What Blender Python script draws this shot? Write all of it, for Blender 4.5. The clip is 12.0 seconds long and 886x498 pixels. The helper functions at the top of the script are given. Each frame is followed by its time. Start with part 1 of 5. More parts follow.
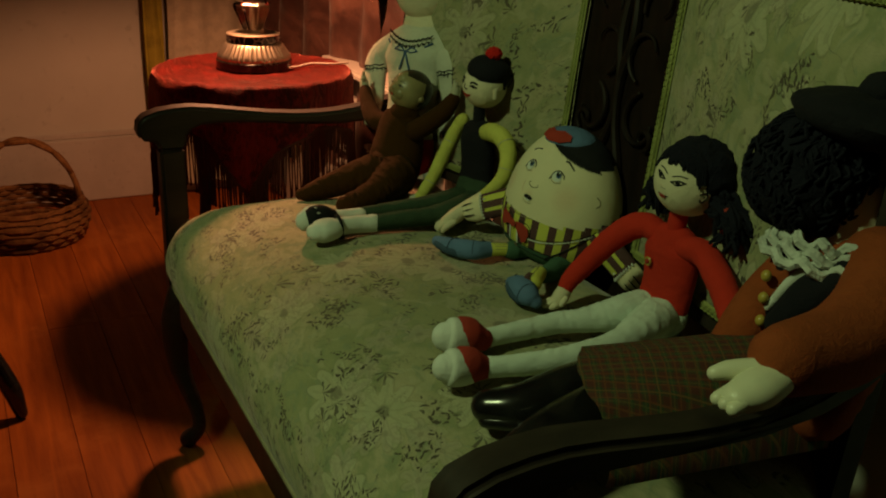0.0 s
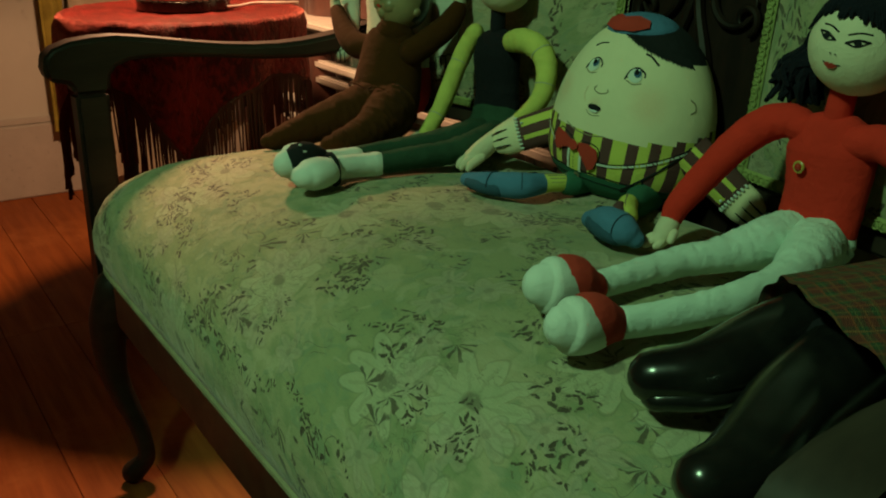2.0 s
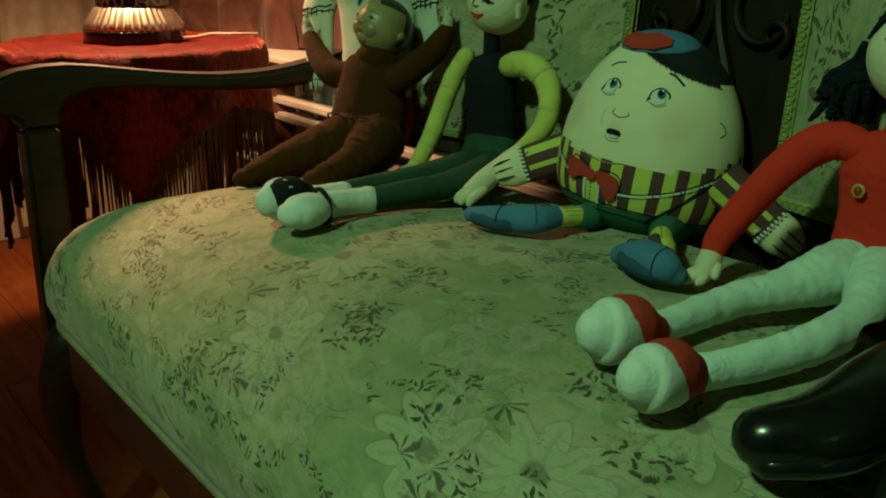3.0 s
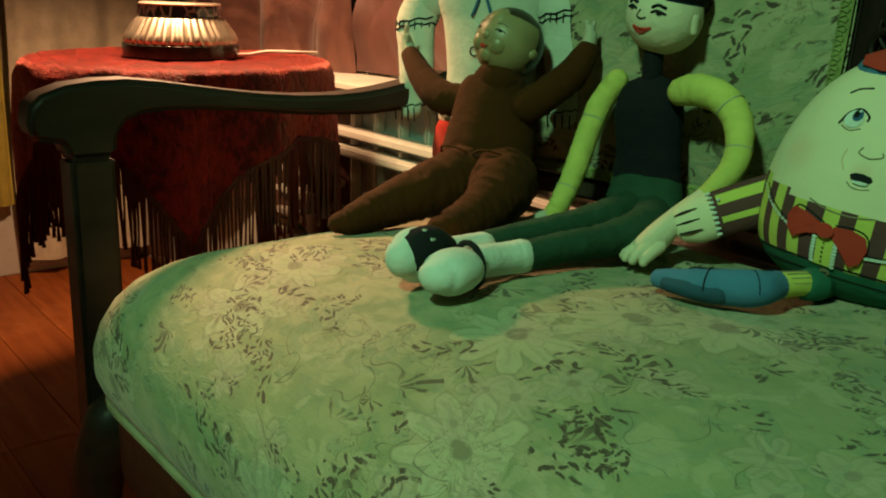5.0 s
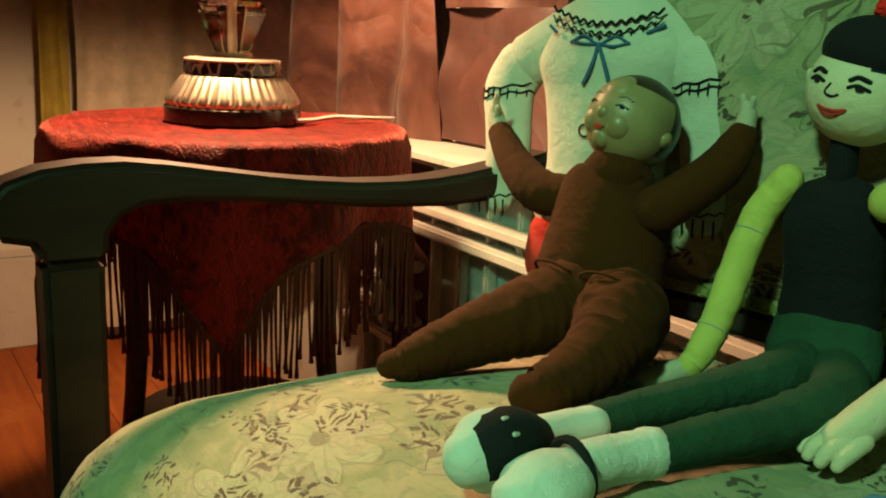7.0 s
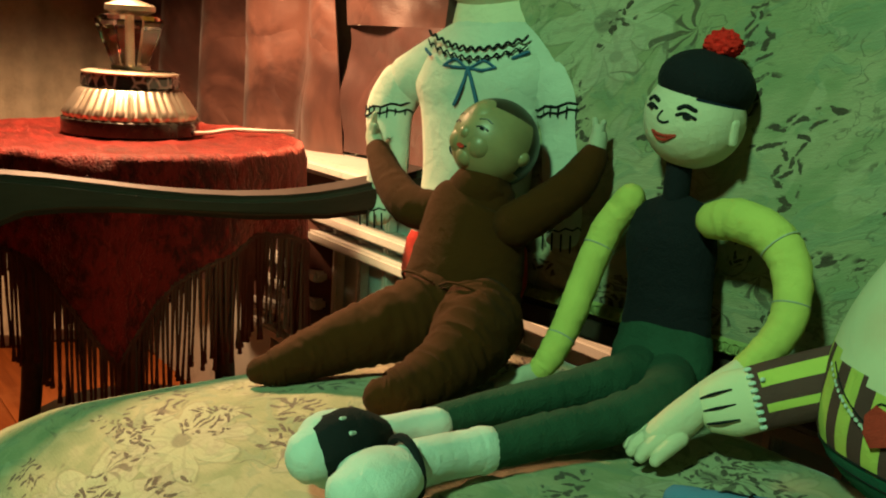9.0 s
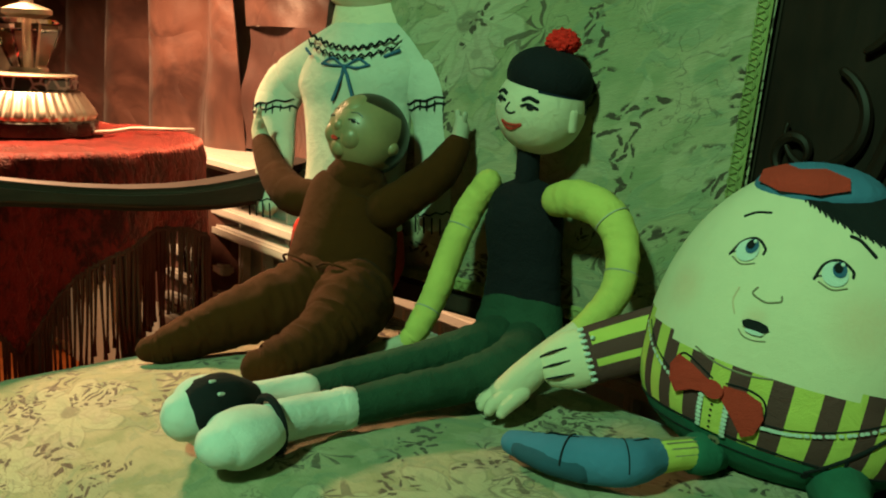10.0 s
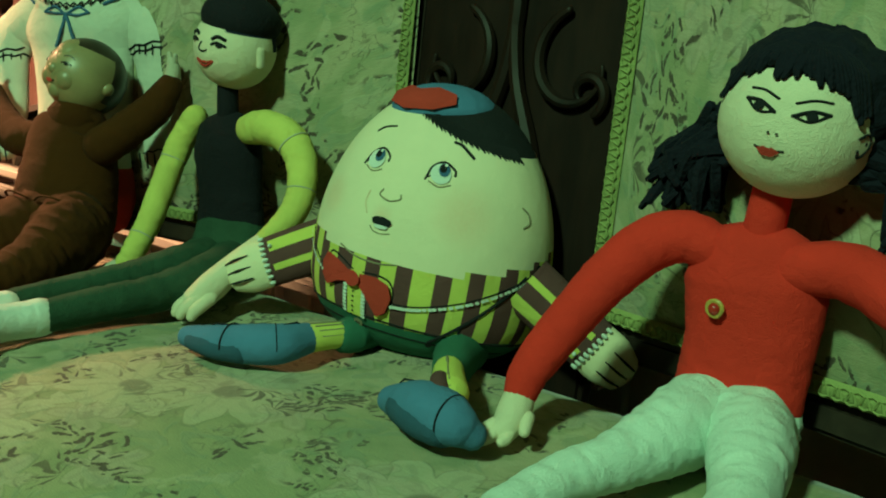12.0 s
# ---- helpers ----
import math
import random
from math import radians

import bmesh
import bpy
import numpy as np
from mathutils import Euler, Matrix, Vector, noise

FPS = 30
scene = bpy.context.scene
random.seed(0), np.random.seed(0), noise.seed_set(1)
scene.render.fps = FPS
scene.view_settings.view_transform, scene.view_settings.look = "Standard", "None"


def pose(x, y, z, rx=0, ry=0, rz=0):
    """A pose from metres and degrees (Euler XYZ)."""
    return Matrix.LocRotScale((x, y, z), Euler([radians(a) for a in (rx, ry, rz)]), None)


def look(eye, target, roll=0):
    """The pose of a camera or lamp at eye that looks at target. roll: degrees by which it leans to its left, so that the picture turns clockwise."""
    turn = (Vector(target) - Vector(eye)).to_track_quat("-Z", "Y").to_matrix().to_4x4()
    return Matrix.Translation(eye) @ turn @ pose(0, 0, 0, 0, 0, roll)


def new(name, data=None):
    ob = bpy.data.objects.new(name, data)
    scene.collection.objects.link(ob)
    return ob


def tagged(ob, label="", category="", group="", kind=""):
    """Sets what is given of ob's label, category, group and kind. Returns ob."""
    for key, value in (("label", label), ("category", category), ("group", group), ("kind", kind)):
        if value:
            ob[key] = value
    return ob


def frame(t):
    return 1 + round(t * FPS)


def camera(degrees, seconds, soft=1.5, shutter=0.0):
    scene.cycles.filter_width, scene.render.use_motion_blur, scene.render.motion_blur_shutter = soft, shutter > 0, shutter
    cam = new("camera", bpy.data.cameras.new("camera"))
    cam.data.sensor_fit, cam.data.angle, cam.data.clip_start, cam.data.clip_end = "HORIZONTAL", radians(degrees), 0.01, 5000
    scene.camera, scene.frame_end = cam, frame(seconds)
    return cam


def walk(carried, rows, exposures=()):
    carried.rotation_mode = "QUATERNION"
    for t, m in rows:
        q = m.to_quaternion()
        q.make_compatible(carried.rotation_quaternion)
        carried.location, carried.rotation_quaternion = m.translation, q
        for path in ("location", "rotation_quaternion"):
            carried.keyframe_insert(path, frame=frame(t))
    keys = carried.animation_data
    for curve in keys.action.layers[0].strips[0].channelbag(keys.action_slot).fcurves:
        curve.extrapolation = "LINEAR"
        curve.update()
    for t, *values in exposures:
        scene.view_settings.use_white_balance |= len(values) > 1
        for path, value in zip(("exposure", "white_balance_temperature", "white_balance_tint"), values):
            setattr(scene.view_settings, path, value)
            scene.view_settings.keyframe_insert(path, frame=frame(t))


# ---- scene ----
cam = camera(50.2, 12.0, 2.0)
METRES, EYE, TILT, LEAN, TURN = 1.45, 1.04, -21.0, -2.0, 63.2
ROWS = [
    (0.0, 0.0, 0.0, 0.0, 0.0, 0.0, 0.0),
    (0.5, -0.0399, 0.0881, -0.0303, -3.09, -0.53, 1.12),
    (1.0, -0.068, 0.1573, -0.0503, -4.76, -1.34, 2.3),
    (1.5, -0.0918, 0.2137, -0.0481, -4.58, -0.51, 3.83),
    (2.0, -0.0966, 0.2528, -0.0515, -5.25, 0.52, 3.62),
    (2.5, -0.1148, 0.2887, -0.0481, -8.0, 2.22, 5.18),
    (4.5, -0.2083, 0.4559, -0.0355, -10.45, 3.29, 4.61),
    (5.0, -0.2212, 0.4946, -0.0089, -10.43, 4.65, 4.14),
    (5.5, -0.223, 0.5529, 0.021, -6.75, 6.75, 2.97),
    (6.0, -0.2174, 0.6073, 0.0374, -5.13, 6.88, 1.9),
    (6.5, -0.2052, 0.6527, 0.0531, -4.54, 7.58, 1.45),
    (8.5, -0.1624, 0.6518, 0.0638, -7.56, 8.38, 1.62),
    (9.0, -0.1531, 0.6291, 0.0544, -8.88, 8.28, 1.72),
    (9.5, -0.1433, 0.6036, 0.0431, -10.49, 7.65, 2.84),
    (10.0, -0.1288, 0.5795, 0.0369, -12.77, 8.01, 3.71),
    (10.5, -0.1141, 0.5596, 0.0254, -15.06, 7.47, 4.44),
    (11.0, -0.0964, 0.5389, 0.0144, -17.29, 6.99, 5.42),
    (11.5, -0.0731, 0.5193, 0.004, -19.54, 6.51, 6.28),
    (12.0, -0.0581, 0.4961, -0.0076, -20.9, 5.28, 7.22),
]
walk(cam, [(t, pose(0, 0, EYE, TILT, LEAN, TURN) @ pose(METRES * x, METRES * y, METRES * z, 90 + pitch, roll, yaw)) for t, x, y, z, yaw, pitch, roll in ROWS],
     exposures=[(0.0, -1.72, 9400, 52), (0.5, -1.62, 8700, 43), (1.0, -1.43, 7900, 32), (1.5, -1.23, 7200, 22), (2.5, -1.11, 6900, 16), (4.5, -0.74, 6600, 10), (5.5, -0.55, 6500, 8), (6.5, -0.4, 6500, 8), (8.5, -0.3, 6500, 8), (10.5, -0.26, 6500, 11), (12.0, -0.12, 6600, 15)])

# ---- world and light ----
world = bpy.data.worlds.new("room_dark")
world.use_nodes = True
world.node_tree.nodes["Background"].inputs["Color"].default_value = (0.03, 0.045, 0.03, 1)
world.node_tree.nodes["Background"].inputs["Strength"].default_value = 0.03
scene.world = world


def spot(name, eye, target, watts, colour, cone, blend, radius):
    data = bpy.data.lights.new(name, "SPOT")
    data.energy, data.color = watts, colour
    data.spot_size, data.spot_blend, data.shadow_soft_size = radians(cone), blend, radius
    ob = new(name, data)
    ob.matrix_world = look(eye, target)
    return ob


# the table lamp's warm light, thrown down as by an unseen shade, and a green gelled flood in front of the settee's near
# end
spot("warm_lamp", (-2.07, 0.555, 1.03), (-2.18, 0.555, 0.0), 66, (1.0, 0.53, 0.27), 144, 0.34, 0.042)
spot("green_flood", (-0.76, -0.75, 1.95), (-1.00, 0.75, 0.62), 150, (0.42, 1.0, 0.50), 50, 0.32, 0.09)

# ---- materials ----
class Nodes:
    """Short calls for building a node tree."""

    def __init__(self, name):
        self.material = bpy.data.materials.new(name)
        self.material.use_nodes = True
        self.tree = self.material.node_tree
        self.bsdf = self.tree.nodes["Principled BSDF"]

    def link(self, value, socket):
        if isinstance(value, bpy.types.NodeSocket):
            self.tree.links.new(value, socket)
        elif value is not None:
            socket.default_value = value

    def math(self, kind, a, b=None, c=None, clamp=False):
        n = self.tree.nodes.new("ShaderNodeMath")
        n.operation, n.use_clamp = kind, clamp
        for v, s in zip((a, b, c), n.inputs):
            self.link(v, s)
        return n.outputs[0]

    def vec(self, kind, a, b=None):
        n = self.tree.nodes.new("ShaderNodeVectorMath")
        n.operation = kind
        for v, s in zip((a, b), n.inputs):
            self.link(v, s)
        return n.outputs["Value" if kind == "LENGTH" else "Vector"]

    def coords(self, scale=(1, 1, 1), turn=(0, 0, 0)):
        c = self.tree.nodes.new("ShaderNodeTexCoord")
        m = self.tree.nodes.new("ShaderNodeMapping")
        m.inputs["Scale"].default_value = scale
        m.inputs["Rotation"].default_value = [radians(a) for a in turn]
        self.link(c.outputs["Object"], m.inputs["Vector"])
        return m.outputs[0]

    def noise(self, where, scale, detail=3.0, rough=0.5, distortion=0.0):
        n = self.tree.nodes.new("ShaderNodeTexNoise")
        self.link(where, n.inputs["Vector"])
        for key, v in (("Scale", scale), ("Detail", detail), ("Roughness", rough), ("Distortion", distortion)):
            n.inputs[key].default_value = v
        return n.outputs["Fac"]

    def voronoi(self, where, scale, feature="F1", out="Distance", randomness=1.0):
        n = self.tree.nodes.new("ShaderNodeTexVoronoi")
        n.feature = feature
        self.link(where, n.inputs["Vector"])
        n.inputs["Scale"].default_value = scale
        n.inputs["Randomness"].default_value = randomness
        return n.outputs[out]

    def ramp(self, fac, stops):
        n = self.tree.nodes.new("ShaderNodeValToRGB")
        e = n.color_ramp.elements
        while len(e) < len(stops):
            e.new(0.5)
        for el, (p, c) in zip(e, stops):
            el.position, el.color = p, (*c, 1) if len(c) == 3 else c
        self.link(fac, n.inputs[0])
        return n.outputs[0]

    def mix(self, fac, a, b):
        n = self.tree.nodes.new("ShaderNodeMix")
        n.data_type = "RGBA"
        self.link(fac, n.inputs[0])
        for v, s in ((a, n.inputs[6]), (b, n.inputs[7])):
            self.link((*v, 1) if isinstance(v, tuple) and len(v) == 3 else v, s)
        return n.outputs[2]

    def step(self, value, lo, hi):
        n = self.tree.nodes.new("ShaderNodeMapRange")
        n.interpolation_type = "SMOOTHSTEP"
        self.link(value, n.inputs[0])
        n.inputs[1].default_value, n.inputs[2].default_value = lo, hi
        return n.outputs[0]

    def bump(self, height, strength, distance=0.002):
        n = self.tree.nodes.new("ShaderNodeBump")
        n.inputs["Strength"].default_value, n.inputs["Distance"].default_value = strength, distance
        self.link(height, n.inputs["Height"])
        self.link(n.outputs[0], self.bsdf.inputs["Normal"])

    def done(self, colour=None, rough=None, metal=None, **more):
        self.link((*colour, 1) if isinstance(colour, tuple) and len(colour) == 3 else colour, self.bsdf.inputs["Base Color"])
        self.link(rough, self.bsdf.inputs["Roughness"])
        self.link(metal, self.bsdf.inputs["Metallic"])
        for key, v in more.items():
            self.link(v, self.bsdf.inputs[key.replace("_", " ")])
        return self.material


def cloth(name, colour, soil=0.25, weave=1400, rough=0.9, bump=0.55, sheen=0.01):
    """Cotton or felt: woven relief, soiled unevenly at two scales."""
    n = Nodes(name)
    p = n.coords()
    broad = n.noise(p, 22, 4, 0.6)
    fine = n.noise(p, 260, 2)
    worn = tuple(c * (1 - soil) for c in colour)
    grimy = tuple(c * k for c, k in zip(colour, (1 - soil * 0.9, 1 - soil * 1.3, 1 - soil * 1.7)))
    c = n.mix(n.step(broad, 0.35, 0.7), colour, worn)
    c = n.mix(n.step(n.noise(p, 47, 5, 0.7), 0.58, 0.8), c, grimy)
    c = n.mix(n.math("MULTIPLY", fine, 0.25), c, worn)
    h = n.math("ADD", n.math("MULTIPLY", n.noise(p, weave, 1), 0.3), n.noise(p, 75, 4, 0.55, 0.6))
    n.bump(h, bump, 0.004)
    return n.done(c, rough, Sheen_Weight=sheen, Specular_IOR_Level=0.15)


def blushed(name, colour, blush, spots, sizes):
    """Printed cloth with soft rosy cheeks."""
    n = Nodes(name)
    p = n.coords()
    c = n.mix(n.step(n.noise(p, 22, 4, 0.6), 0.35, 0.7), colour, tuple(k * 0.94 for k in colour))
    c = n.mix(n.math("MULTIPLY", n.noise(p, 260, 2), 0.2), c, tuple(k * 0.9 for k in colour))
    for spot_at, size in zip(spots, sizes):
        near = n.math("SUBTRACT", 1.0, n.step(n.vec("LENGTH", n.vec("SUBTRACT", p, spot_at)), size * 0.15, size))
        c = n.mix(n.math("MULTIPLY", near, n.math("ADD", n.math("MULTIPLY", n.noise(p, 400, 2), 0.3), 0.22)), c, blush)
    n.bump(n.math("ADD", n.math("MULTIPLY", n.noise(p, 1800, 1), 0.3), n.noise(p, 75, 4, 0.55, 0.6)), 0.25, 0.004)
    return n.done(c, 0.85, Sheen_Weight=0.01, Specular_IOR_Level=0.15)


def painted(name, colour, rough=0.5, wear=0.12, scale=6.0, bump=0.12):
    n = Nodes(name)
    p = n.coords()
    c = n.mix(n.step(n.noise(p, scale, 5, 0.6), 0.35, 0.7), colour, tuple(k * (1 - wear) for k in colour))
    c = n.mix(n.step(n.noise(p, scale * 9, 3), 0.62, 0.75), c, tuple(k * (1 - 2 * wear) for k in colour))
    n.bump(n.noise(p, scale * 25, 4), bump, 0.002)
    return n.done(c, n.math("ADD", n.math("MULTIPLY", n.noise(p, 30, 3), 0.2), rough - 0.1))


def wood(name, dark, light, rough=0.35, stretch=(3, 40, 40), turn=(0, 0, 0), coat=0.08):
    n = Nodes(name)
    p = n.coords(stretch, turn)
    grain = n.noise(p, 1.6, 6, 0.65, 0.4)
    c = n.ramp(grain, [(0.3, dark), (0.7, light)])
    q = n.coords()
    c = n.mix(n.step(n.noise(q, 9, 4), 0.55, 0.75), c, tuple(k * 0.6 for k in dark))
    n.bump(n.math("ADD", grain, n.math("MULTIPLY", n.noise(q, 160, 3), 0.3)), 0.15, 0.001)
    return n.done(c, n.math("ADD", n.math("MULTIPLY", n.noise(q, 25, 3), 0.25), rough - 0.1), Coat_Weight=coat, Coat_Roughness=0.3, Specular_IOR_Level=0.22)


def tapestry(name, turn):
    """Worn floral upholstery: pale flowers drawn in brown line, sprigs and leaf clusters on an olive ground."""
    n = Nodes(name)
    p = n.coords((1, 1, 1), turn)
    # the cloth runs on over the rolled edges
    drop = n.tree.nodes.new("ShaderNodeSeparateXYZ")
    n.link(p, drop.inputs[0])
    over = n.tree.nodes.new("ShaderNodeCombineXYZ")
    n.link(drop.outputs[2], over.inputs[0])
    n.link(drop.outputs[2], over.inputs[1])
    p = n.vec("ADD", p, over.outputs[0])
    warp = n.tree.nodes.new("ShaderNodeTexNoise")
    n.link(p, warp.inputs["Vector"])
    warp.inputs["Scale"].default_value = 26
    sway = n.vec("SCALE", n.vec("SUBTRACT", warp.outputs["Color"], (0.5, 0.5, 0.5)))
    sway.node.inputs["Scale"].default_value = 0.022
    pw = n.vec("ADD", p, sway)
    flat = n.vec("MULTIPLY", pw, (1, 1, 0))

    def flower(scale, size, petals, line):
        v = n.tree.nodes.new("ShaderNodeTexVoronoi")
        v.voronoi_dimensions = "2D"
        n.link(flat, v.inputs["Vector"])
        v.inputs["Scale"].default_value, v.inputs["Randomness"].default_value = scale, 0.8
        local = n.vec("SUBTRACT", flat, v.outputs["Position"])
        sep = n.tree.nodes.new("ShaderNodeSeparateXYZ")
        n.link(local, sep.inputs[0])
        r = n.vec("LENGTH", local)
        a = n.math("ARCTAN2", sep.outputs[1], sep.outputs[0])
        lobe = n.math("ABSOLUTE", n.math("SINE", n.math("MULTIPLY", a, petals / 2)))
        edge = n.math("MULTIPLY", n.math("ADD", n.math("MULTIPLY", lobe, 0.5), 0.5), size)
        rim = n.math("SUBTRACT", 1.0, n.step(n.math("ABSOLUTE", n.math("SUBTRACT", r, edge)), line * 0.5, line * 1.5))
        rib = n.math("SUBTRACT", 1.0, n.step(n.math("MULTIPLY", n.math("SUBTRACT", 1.0, lobe), r), line * 0.3, line * 0.9))
        rib = n.math("MULTIPLY", rib, n.math("LESS_THAN", r, size * 0.8))
        eye = n.math("SUBTRACT", 1.0, n.step(r, size * 0.13, size * 0.2))
        inside = n.math("SUBTRACT", 1.0, n.step(n.math("SUBTRACT", r, edge), -0.004, 0.001))
        keep = n.math("GREATER_THAN", n.noise(v.outputs["Position"], 7.3, 0), 0.47)
        return [n.math("MULTIPLY", k, keep) for k in (inside, n.math("MAXIMUM", n.math("MULTIPLY", rim, 0.7), n.math("MULTIPLY", rib, 0.45)), eye)]

    big_in, big_line, big_eye = flower(8.0, 0.058, 9, 0.0016)
    small_in, small_line, small_eye = flower(15.0, 0.026, 6, 0.0013)
    twist = n.vec("ADD", p, n.vec("MULTIPLY", sway, (1.4, 1.4, 0)))

    def spray(scale, size, blades, shift):
        """Fans of short dark strokes about a stem."""
        v = n.tree.nodes.new("ShaderNodeTexVoronoi")
        v.voronoi_dimensions = "2D"
        n.link(n.vec("ADD", n.vec("MULTIPLY", twist, (1, 1, 0)), shift), v.inputs["Vector"])
        v.inputs["Scale"].default_value, v.inputs["Randomness"].default_value = scale, 1.0
        local = n.vec("SUBTRACT", n.vec("ADD", n.vec("MULTIPLY", twist, (1, 1, 0)), shift), v.outputs["Position"])
        sep = n.tree.nodes.new("ShaderNodeSeparateXYZ")
        n.link(local, sep.inputs[0])
        r = n.vec("LENGTH", local)
        lean = n.math("MULTIPLY", n.noise(v.outputs["Position"], 31, 0), 14.0)
        a = n.math("ADD", n.math("ARCTAN2", sep.outputs[1], sep.outputs[0]), lean)
        blade = n.step(n.math("ABSOLUTE", n.math("SINE", n.math("ADD", n.math("MULTIPLY", a, blades / 2), n.math("MULTIPLY", r, 70.0)))), 0.78, 0.94)
        fan = n.step(n.math("COSINE", a), -0.35, -0.05)
        reach = n.math("MULTIPLY", n.math("ADD", n.noise(p, 120, 1), 0.35), size)
        body = n.math("SUBTRACT", 1.0, n.step(n.math("SUBTRACT", r, reach), -0.0015, 0.0015))
        stem = n.math("MULTIPLY", n.step(n.math("COSINE", a), 0.985, 0.996), n.math("LESS_THAN", r, size * 1.25))
        keep = n.math("GREATER_THAN", n.noise(v.outputs["Position"], 9.1, 0), 0.46)
        return n.math("MULTIPLY", n.math("MAXIMUM", n.math("MULTIPLY", n.math("MULTIPLY", blade, fan), body), stem), keep)

    sprig = spray(19.0, 0.020, 9, (0.0, 0.0, 0.0))

    def dabs(scale, long, wide, shift, where, lo, hi):
        """Slim leaves lying each its own way, gathered in clusters."""
        v = n.tree.nodes.new("ShaderNodeTexVoronoi")
        v.voronoi_dimensions = "2D"
        q = n.vec("ADD", n.vec("MULTIPLY", twist, (1, 1, 0)), shift)
        n.link(q, v.inputs["Vector"])
        v.inputs["Scale"].default_value, v.inputs["Randomness"].default_value = scale, 0.9
        sep = n.tree.nodes.new("ShaderNodeSeparateXYZ")
        n.link(n.vec("SUBTRACT", q, v.outputs["Position"]), sep.inputs[0])
        a = n.math("MULTIPLY", n.noise(v.outputs["Position"], 40, 0), 16.0)
        ca, sa = n.math("COSINE", a), n.math("SINE", a)
        u = n.math("ADD", n.math("MULTIPLY", sep.outputs[0], ca), n.math("MULTIPLY", sep.outputs[1], sa))
        w = n.math("SUBTRACT", n.math("MULTIPLY", sep.outputs[1], ca), n.math("MULTIPLY", sep.outputs[0], sa))
        w = n.math("ADD", w, n.math("MULTIPLY", n.math("MULTIPLY", u, u), 26.0))
        d = n.math("ADD", n.math("POWER", n.math("ABSOLUTE", n.math("DIVIDE", u, long)), 2.0), n.math("POWER", n.math("ABSOLUTE", n.math("DIVIDE", w, wide)), 2.0))
        d = n.math("ADD", d, n.math("MULTIPLY", n.math("SUBTRACT", n.noise(p, 420, 2, 0.6), 0.5), 3.0))
        return n.math("MULTIPLY", n.math("SUBTRACT", 1.0, n.step(d, 0.6, 1.1)), n.step(n.noise(n.vec("ADD", p, shift), where, 2, 0.5, 0.5), lo, hi))

    leaf = n.math("MAXIMUM", dabs(92.0, 0.0066, 0.0021, (0.31, 0.11, 0.0), 14, 0.600, 0.625), dabs(130.0, 0.0048, 0.0016, (0.83, 0.57, 0.0), 19, 0.600, 0.625))
    # trailing stems
    vine = n.math("SUBTRACT", 1.0, n.step(n.math("ABSOLUTE", n.math("SUBTRACT", n.noise(p, 21, 1, 0.4, 0.8), 0.50)), 0.003, 0.008))
    vine = n.math("MULTIPLY", vine, n.step(n.noise(n.vec("ADD", p, (5.3, 2.9, 0.0)), 11, 1), 0.56, 0.60))
    hook = n.math("SUBTRACT", 1.0, n.step(n.math("ABSOLUTE", n.math("SUBTRACT", n.noise(p, 62, 2, 0.5, 1.2), 0.52)), 0.010, 0.024))
    hook = n.math("MULTIPLY", hook, n.step(n.noise(n.vec("ADD", p, (3.1, 1.7, 0.4)), 15, 1), 0.53, 0.60))
    ground = n.mix(n.step(n.noise(p, 7, 3), 0.38, 0.62), (0.29, 0.30, 0.155), (0.40, 0.35, 0.215))
    ground = n.mix(n.step(n.noise(p, 34, 4), 0.42, 0.66), ground, (0.235, 0.265, 0.135))
    # tonal leaves woven in grey green and straw
    fern = n.step(n.noise(twist, 30, 3, 0.5, 1.6), 0.53, 0.60)
    ground = n.mix(n.math("MULTIPLY", fern, 0.40), ground, (0.17, 0.245, 0.16))
    straw = n.step(n.noise(n.vec("ADD", twist, (1.3, 4.1, 0.0)), 24, 3, 0.5, 1.3), 0.55, 0.62)
    ground = n.mix(n.math("MULTIPLY", straw, 0.5), ground, (0.45, 0.40, 0.26))
    c = n.mix(n.math("MULTIPLY", big_in, 0.65), ground, (0.46, 0.44, 0.29))
    c = n.mix(n.math("MULTIPLY", small_in, 0.45), c, (0.44, 0.36, 0.27))
    ink = n.math("MAXIMUM", n.math("MAXIMUM", leaf, n.math("MULTIPLY", vine, 0.6)), n.math("MULTIPLY", hook, 0.45))
    ink = n.math("MAXIMUM", ink, n.math("MULTIPLY", n.math("MULTIPLY", sprig, n.step(n.noise(p, 8, 2), 0.46, 0.56)), 0.85))
    ink = n.math("MAXIMUM", ink, n.math("MAXIMUM", n.math("MULTIPLY", big_line, 0.34), n.math("MULTIPLY", small_line, 0.25)))
    ink = n.math("MAXIMUM", ink, n.math("MULTIPLY", n.math("MAXIMUM", big_eye, n.math("MULTIPLY", small_eye, 0.6)), 0.55))
    ink = n.math("MULTIPLY", ink, n.step(n.noise(p, 180, 2), 0.20, 0.42))
    c = n.mix(ink, c, (0.048, 0.028, 0.019))
    c = n.mix(n.math("MULTIPLY", n.noise(p, 900, 1), 0.14), c, (0.22, 0.2, 0.11))
    rib = n.noise(n.vec("MULTIPLY", p, (120, 620, 120)), 1.0, 2)
    c = n.mix(n.math("MULTIPLY", n.step(rib, 0.45, 0.7), 0.15), c, (0.16, 0.15, 0.085))
    h = n.math("ADD", n.math("ADD", n.math("MULTIPLY", n.noise(p, 850, 1), 0.5), n.math("MULTIPLY", rib, 0.4)), n.math("ADD", n.math("MULTIPLY", n.math("ADD", big_in, fern), 0.4), n.math("ADD", n.noise(p, 45, 3), n.math("MULTIPLY", n.noise(p, 13, 2, 0.5, 0.4), 5.0))))
    n.bump(h, 0.4, 0.0018)
